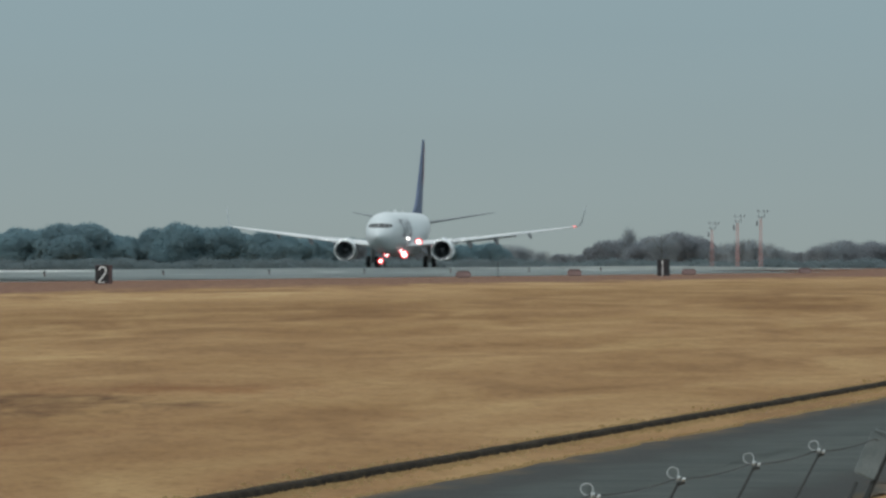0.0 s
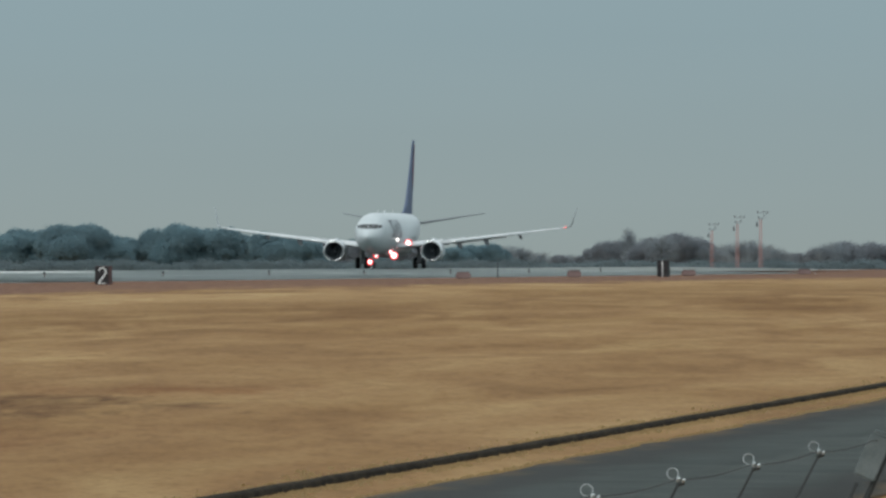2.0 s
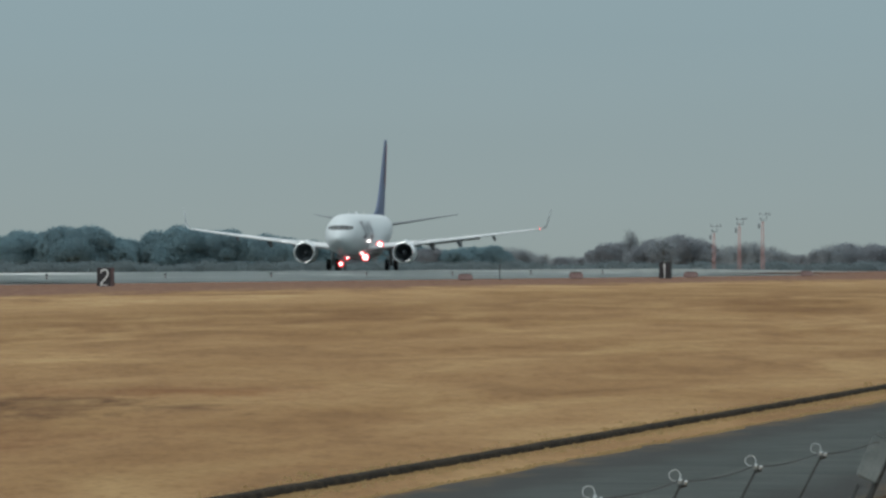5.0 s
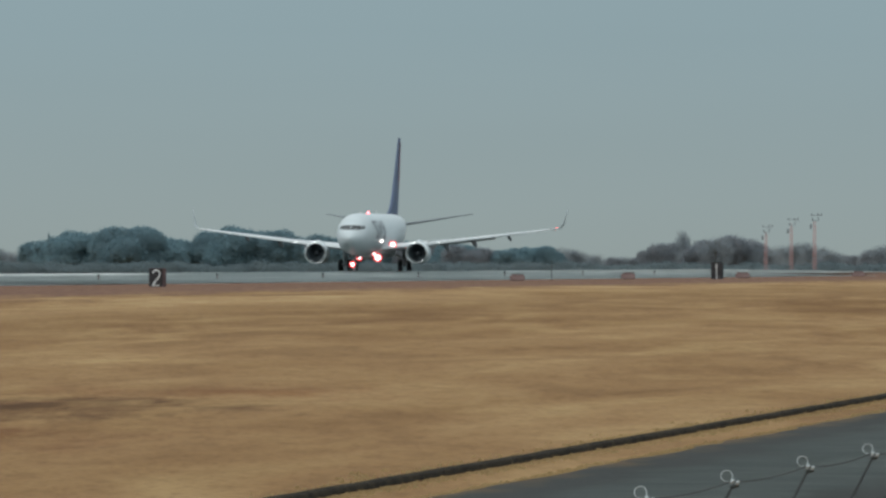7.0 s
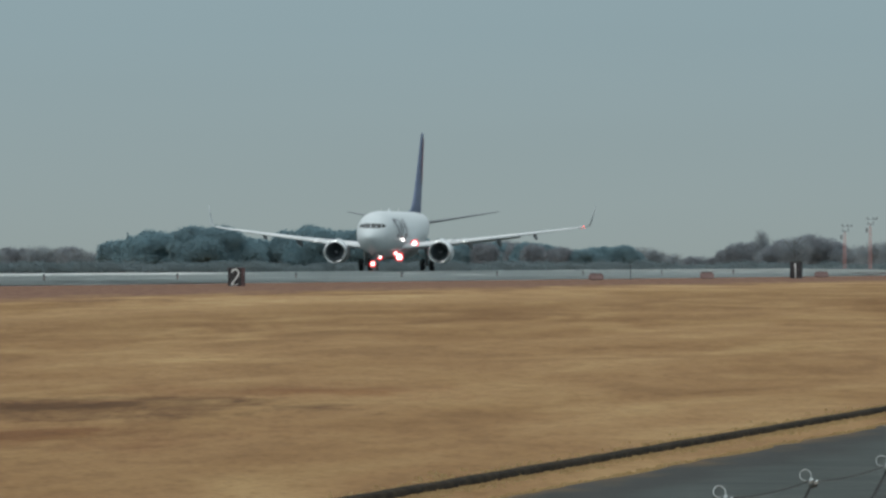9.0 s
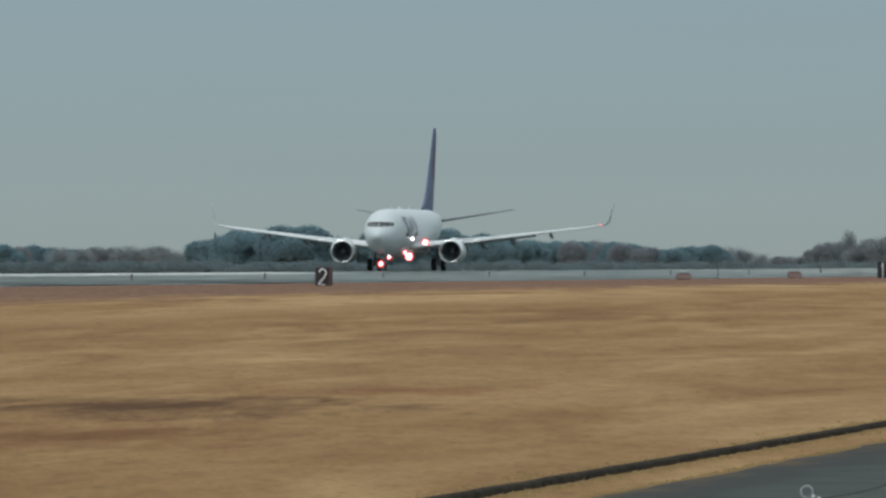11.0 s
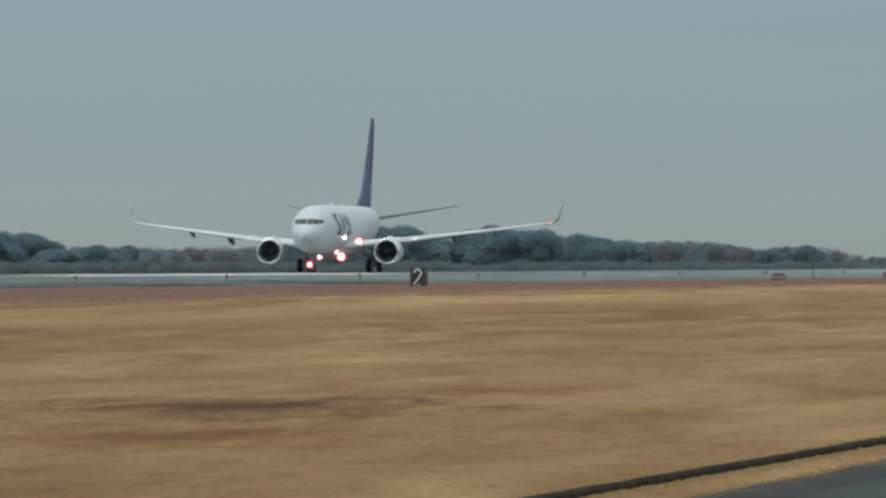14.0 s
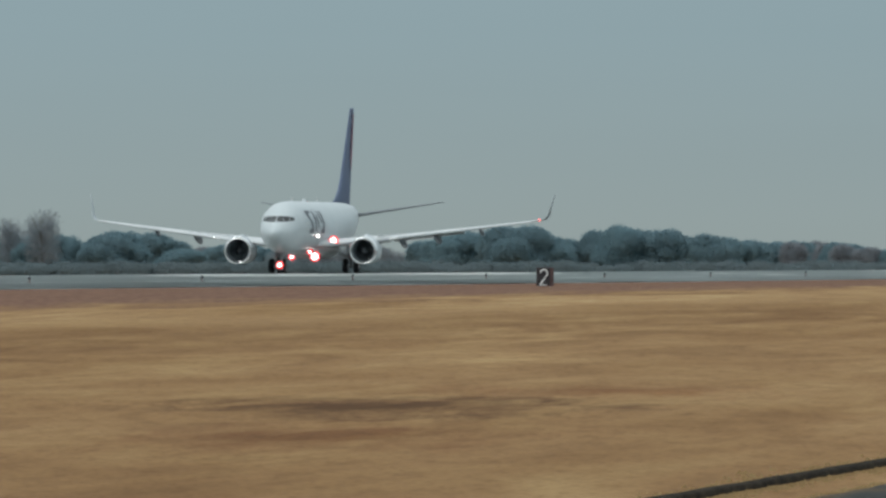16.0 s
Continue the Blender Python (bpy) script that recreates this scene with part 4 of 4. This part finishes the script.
# ---- trees ----
def leaf_cloud(rng, lobes, count, size, long=1.0, shell=0.55, facing=0.35, floor=0.15):
    """Loose leaf clumps over a set of ellipsoid lobes: (x, y, z, rx, ry, rz)."""
    lob = np.array(lobes)
    wt = lob[:, 3] * lob[:, 5] + lob[:, 4] * lob[:, 5]
    pick = rng.choice(len(lob), count, p=wt / wt.sum())
    d = rng.normal(size=(count, 3))
    d /= np.linalg.norm(d, axis=1)[:, None]
    r = 1 - shell * rng.random(count) ** 1.7 + 0.10 * rng.normal(size=count)
    c = lob[pick, :3] + d * lob[pick, 3:] * r[:, None]
    c[:, 2] = np.maximum(c[:, 2], floor)
    out = d + facing * rng.normal(size=(count, 3))
    u = np.cross(out, rng.normal(size=(count, 3)))
    u /= np.linalg.norm(u, axis=1)[:, None]
    v = np.cross(u, out)
    v /= np.linalg.norm(v, axis=1)[:, None]
    s = size * (0.6 + 0.8 * rng.random(count))[:, None]
    u, v = u * s * long, v * s
    verts = np.stack([c - u, c - v * 0.7, c + u, c + v * 0.7], 1).reshape(-1, 3)
    faces = np.arange(count * 4).reshape(-1, 4)
    return verts.tolist(), faces.tolist()


def with_core(lobes, leaves, fill=0.9, floor=0.1, n=14, k=9):
    """Adds a rough closed body inside each lobe's leaves, so gaps look lit, not shaded."""
    verts, faces = leaves
    for x, y, z, rx, ry, rz in lobes:
        base = len(verts)
        for i in range(k + 1):
            t = math.pi * i / k
            for j in range(n):
                a = 2 * math.pi * (j + 0.5 * (i % 2)) / n
                d = Vector((math.sin(t) * math.cos(a), math.sin(t) * math.sin(a), math.cos(t)))
                g = fill * (1 + 0.12 * noise.noise(d * 2.5 + Vector((x, y, z))))
                verts.append([x + d.x * rx * g, y + d.y * ry * g, max(floor, z + d.z * rz * g)])
        for i in range(k):
            for j in range(n):
                p, q = base + i * n + j, base + i * n + (j + 1) % n
                faces.append([p, p + n, q + n, q])
    return verts, faces


def limbs(rng, h, spread_r, count):
    bm = bmesh.new()
    rod(bm, (0, 0, -0.3), (0.05, 0.02, h * 0.45), 0.16, 0.11, 7)
    rod(bm, (0.05, 0.02, h * 0.45), (0.0, 0.1, h * 0.9), 0.11, 0.03, 6)
    for i in range(count):
        t = rng.random() * 2 * math.pi
        z = h * (0.25 + 0.5 * rng.random())
        e = spread_r * (0.5 + 0.5 * rng.random())
        rod(bm, (0, 0, z), (e * math.cos(t), e * math.sin(t), min(h * 0.97, z + h * 0.28)), 0.06, 0.015, 5)
    return bm


def tree_kind(kind, seed):
    rng = np.random.default_rng(seed)
    name, label, cat = {"round": ("evergreen_tree", "dense evergreen tree with a rounded crown, blue haze put into its colour", "tree"),
                        "spire": ("conifer_tree", "narrow conifer with a pointed top, blue haze put into its colour", "tree"),
                        "bare": ("bare_tree", "leafless winter tree, its fine twigs painted hazy blue-grey", "tree"),
                        "russet": ("russet_tree", "winter tree with sparse leaves painted hazy blue-grey", "tree")}[kind]
    t = thing(name, label, cat, group="distant trees")
    t.location = (0, 4300 + 20 * seed, -60)
    trunk = part("trunk", limbs(rng, 10, 3.4, 9 if kind != "bare" else 26), BARK, t, "", True)
    if kind == "round":
        lobes = [(0, 0, 4.2, 4.5, 4.5, 4.1)]
        for i in range(11):
            a, z = rng.random() * 2 * math.pi, 2.2 + 5.6 * rng.random()
            rr = 2.9 * math.sqrt(max(0.1, 1 - ((z - 4.6) / 5.4) ** 2))
            k = 1.9 + 0.9 * rng.random()
            lobes.append((rr * math.cos(a), rr * math.sin(a), z, k * 1.15, k * 1.15, k))
        lobes.append((0.4, 0, 8.0, 1.9, 1.9, 1.7))
        v, f = with_core(lobes, leaf_cloud(rng, lobes, 21000, 0.2, 1.0, 0.14, 0.9))
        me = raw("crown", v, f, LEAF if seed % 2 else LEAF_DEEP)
    elif kind == "spire":
        lobes = [(0, 0, z, 2.6 * (1 - z / 10.6) + 0.15, 2.6 * (1 - z / 10.6) + 0.15, 0.9) for z in np.arange(0.8, 10, 0.75)]
        v, f = leaf_cloud(rng, lobes, 9000, 0.2, 1.0, 0.5, 1.2)
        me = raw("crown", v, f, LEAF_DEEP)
    else:
        lobes = [(0, 0, 5.5, 4.0, 4.0, 4.0), (1.6, 0, 7.2, 2.2, 2.2, 2.3), (-1.8, 0.5, 6.4, 2.4, 2.4, 2.4), (0, 1, 3.2, 3.6, 3.6, 2.6)]
        if kind == "bare":
            v, f = leaf_cloud(rng, lobes, 4200, 0.06, 9.0, 0.9, 2.0)
        else:
            v, f = with_core(lobes, leaf_cloud(rng, lobes, 13000, 0.12, 1.8, 0.4, 1.4), 0.72)
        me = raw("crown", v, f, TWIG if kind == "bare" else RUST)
    c = new("crown", me)
    c.parent = t
    return t


KINDS = {k: [tree_kind(k, s) for s in seeds] for k, seeds in (("round", (1, 2, 3, 4, 5)), ("spire", (6, 7)), ("bare", (8, 9, 10)), ("russet", (11, 12)))}
tree_rng = random.Random(7)
PLACED = set()


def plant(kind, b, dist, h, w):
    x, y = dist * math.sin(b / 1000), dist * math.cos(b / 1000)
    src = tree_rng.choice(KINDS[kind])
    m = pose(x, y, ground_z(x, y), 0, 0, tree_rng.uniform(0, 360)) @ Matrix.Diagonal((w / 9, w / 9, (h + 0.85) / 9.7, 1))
    if src not in PLACED:
        PLACED.add(src)
        src.matrix_world = m
    else:
        copy_thing(src, m @ Matrix.Diagonal([1 / k for k in src.scale] + [1]))


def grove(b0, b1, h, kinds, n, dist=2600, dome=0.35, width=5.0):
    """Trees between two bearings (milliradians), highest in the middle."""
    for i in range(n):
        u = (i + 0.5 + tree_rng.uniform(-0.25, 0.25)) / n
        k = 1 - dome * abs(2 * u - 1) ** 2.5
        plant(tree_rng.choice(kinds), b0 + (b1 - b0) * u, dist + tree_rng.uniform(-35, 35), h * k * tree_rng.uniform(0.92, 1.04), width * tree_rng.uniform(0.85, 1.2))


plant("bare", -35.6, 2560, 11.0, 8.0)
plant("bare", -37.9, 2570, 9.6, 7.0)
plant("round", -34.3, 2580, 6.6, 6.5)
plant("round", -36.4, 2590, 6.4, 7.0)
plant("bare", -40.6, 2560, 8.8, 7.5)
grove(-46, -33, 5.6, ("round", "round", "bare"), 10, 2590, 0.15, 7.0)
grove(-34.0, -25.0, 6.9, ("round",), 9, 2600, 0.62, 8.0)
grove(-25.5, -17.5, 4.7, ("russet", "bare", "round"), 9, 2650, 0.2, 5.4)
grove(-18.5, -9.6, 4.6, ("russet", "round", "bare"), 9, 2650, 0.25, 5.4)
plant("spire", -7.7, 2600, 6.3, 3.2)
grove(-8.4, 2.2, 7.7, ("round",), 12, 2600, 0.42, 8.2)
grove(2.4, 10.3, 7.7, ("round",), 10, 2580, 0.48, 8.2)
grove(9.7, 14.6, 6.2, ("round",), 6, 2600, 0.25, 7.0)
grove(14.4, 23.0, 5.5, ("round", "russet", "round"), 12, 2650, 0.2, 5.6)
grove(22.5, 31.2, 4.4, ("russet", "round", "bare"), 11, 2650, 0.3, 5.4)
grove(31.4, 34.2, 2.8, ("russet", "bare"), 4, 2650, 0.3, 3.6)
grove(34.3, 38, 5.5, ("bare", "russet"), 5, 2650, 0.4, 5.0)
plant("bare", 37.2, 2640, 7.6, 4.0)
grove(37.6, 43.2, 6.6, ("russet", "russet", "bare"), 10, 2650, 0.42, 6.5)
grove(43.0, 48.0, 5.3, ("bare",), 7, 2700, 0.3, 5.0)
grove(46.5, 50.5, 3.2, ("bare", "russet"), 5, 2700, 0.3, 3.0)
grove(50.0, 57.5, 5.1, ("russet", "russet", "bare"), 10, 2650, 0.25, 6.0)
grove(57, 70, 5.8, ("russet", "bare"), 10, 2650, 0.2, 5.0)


def understory():
    rng = np.random.default_rng(31)
    lobes = []
    # the strip stands before the trees to cover their dark bases like haze
    for i in range(210):
        b = -0.047 + 0.118 * i / 209
        d = 2530 + rng.uniform(-20, 20)
        x, y = d * math.sin(b), d * math.cos(b)
        lobes.append((x, y, ground_z(x, y) + 0.6, 3.2, 1.4, 1.3 + 0.9 * rng.random()))
    v, f = with_core(lobes, leaf_cloud(rng, lobes, 150000, 0.17, 1.0, 0.14, 0.9, -1.4), 0.9, -1.5)
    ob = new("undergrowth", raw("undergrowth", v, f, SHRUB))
    tagged(ob, "low undergrowth before the distant trees, haze put into its colour", "bushes", kind="stuff")


understory()


# ---- fence beside the road ----
FENCE_TOP = 1.64


def fence_at(d):
    return 1.374 + 0.1203 * (d - 40)


def ring_support(d, group):
    x = fence_at(d)
    s = thing("fence_stake", "galvanised fence stake with a wire ring at its tip", "fence stake", pose(x, d, ground_z(x, d)), group=group)
    bm = bmesh.new()
    rod(bm, (-0.26, 0, -0.2), (-0.26, 0, FENCE_TOP - 0.55), 0.016)
    rod(bm, (-0.26, 0, FENCE_TOP - 0.555), (0.012, 0, FENCE_TOP - 0.03), 0.0055, 0.004)
    part("rod", bm, WIRE, s, "thin leaning dark rod", True)
    bm = bmesh.new()
    ring_shape(bm, Matrix.Translation((-0.006, 0, FENCE_TOP)) @ Matrix.Rotation(radians(72), 4, "X") @ Matrix.Rotation(radians(-50), 4, "Z"), 0.0175, 0.0014, 28, 8, 0.93)
    part("ring", bm, ZINC, s, "bright open wire ring", True)
    bm = bmesh.new()
    for x0, z0, r0 in ((0.011, -0.017, 0.0085), (0.027, -0.021, 0.0075)):
        bmesh.ops.create_icosphere(bm, subdivisions=2, radius=r0, matrix=Matrix.Translation((x0, -0.004, FENCE_TOP + z0)) @ Matrix.Rotation(radians(35), 4, "Y") @ Matrix.Diagonal((0.75, 1, 1.15, 1)))
    part("clamp", bm, ZINC, s, "two bright wire clamps", True)
    bm = bmesh.new()
    rod(bm, (0.006, 0, FENCE_TOP - 0.036), (0.03, 0, FENCE_TOP - 0.029), 0.006, 0.005)
    part("tie", bm, WIRE, s, "dark wire tie", True)


POST_TOP = FENCE_TOP - 0.065


def fence_post(d):
    x = fence_at(d) + 0.02
    s = thing("fence_post", "grey galvanised fence post with a flat bracket on its leaning arm", "fence post", pose(x, d, ground_z(x, d)))
    lean = Matrix.Rotation(radians(24), 4, "Y")
    bm = bmesh.new()
    rod(bm, (-0.26, 0, -0.3), (-0.26, 0, POST_TOP - 0.4), 0.03, n=12)
    part("pole", bm, STEEL, s, "round steel pole", True)
    for dx, up, rr in ((0.0, 0.62, 0.006), (0.062, 1.0, 0.012)):
        bm = bmesh.new()
        rod(bm, (-0.24 + dx, 0, POST_TOP - 0.42), (-0.24 + dx + 0.22 * up, 0, POST_TOP - 0.42 + 0.49 * up), rr)
        part("arm", bm, WIRE, s, "leaning dark steel arm", True)
    bm = bmesh.new()
    rod(bm, (-0.27, 0, POST_TOP - 0.41), (-0.17, 0, POST_TOP - 0.41), 0.02)
    part("collar", bm, WIRE, s, "dark clamp round the pole", True)
    bm = bmesh.new()
    box(bm, -0.045, -0.02, POST_TOP - 0.02, 0.085, 0.02, 0.17, 0.006, lean)
    part("bracket", bm, BRACKET, s, "flat pale bracket plate")
    bm = bmesh.new()
    box(bm, 0.0, -0.02, POST_TOP + 0.068, 0.075, 0.05, 0.012, 0.003, Matrix.Rotation(radians(20), 4, "Y"))
    part("cap", bm, BRACKET, s, "grey cap strip")


for d in (33.9, 36.95, 40.0, 43.05, 46.15, 49.2):
    ring_support(d, "fence stakes")
fence_post(52.6)
for d in (56.0, 59.0):
    ring_support(d, "fence stakes")
wire = thing("fence_wire", "thin dark steel wire strung between the fence stakes", "wire")
bm = bmesh.new()
for d in np.arange(30.9, 62, 3.06):
    pts = []
    for k in range(7):
        u = k / 6
        dd = d + 3.06 * u
        pts.append(Vector((fence_at(dd) - 0.005, dd, FENCE_TOP - 0.02 - 0.012 * (1 - (2 * u - 1) ** 2))))
    for a, b in zip(pts, pts[1:]):
        rod(bm, a, b, 0.0023, n=8)
part("strand", bm, WIRE, wire)


# ---- the take-off roll ----
def motions():
    # seconds, metres rolled
    roll = ((0.0, -1.7), (0.5, 0.1), (1.0, 1.9), (1.5, 4.0), (2.0, 6.4), (2.5, 9.0), (3.0, 12.1), (3.6, 16.2), (4.2, 21.3), (4.9, 29.0), (5.5, 36.5), (6.0, 43.5),
            (6.5, 51.1), (7.0, 59.6), (7.5, 68.7), (8.0, 78.5), (8.5, 89.1), (9.0, 100.3), (9.5, 112.0), (10.0, 124.5), (10.6, 140.4), (11.2, 157.3), (11.8, 175.1),
            (12.5, 196.0), (13.0, 212.5), (13.5, 229.6), (14.0, 246.9), (14.5, 265.1), (15.0, 284.0), (15.5, 303.6), (16.0, 324.2))
    # one turn of the lit side to the front imitates the beacon's flash
    turn = ((0.0, 180), (6.7, 180), (6.8, 160), (6.9, 78), (7.0, -8), (7.1, -94), (7.2, -165), (7.3, -180), (16.0, -180))
    walk(BEACON_HEAD, [(t, pose(-14.5, 0, 5.45, 0, 0, a)) for t, a in turn])
    heading = math.degrees(math.atan2(-AWAY.y, -AWAY.x)) + HEAD
    walk(PLANE, [(t, pose(*on_axis(-s, 0), CROWN + 0.012, 0, 0, heading)) for t, s in roll])


motions()
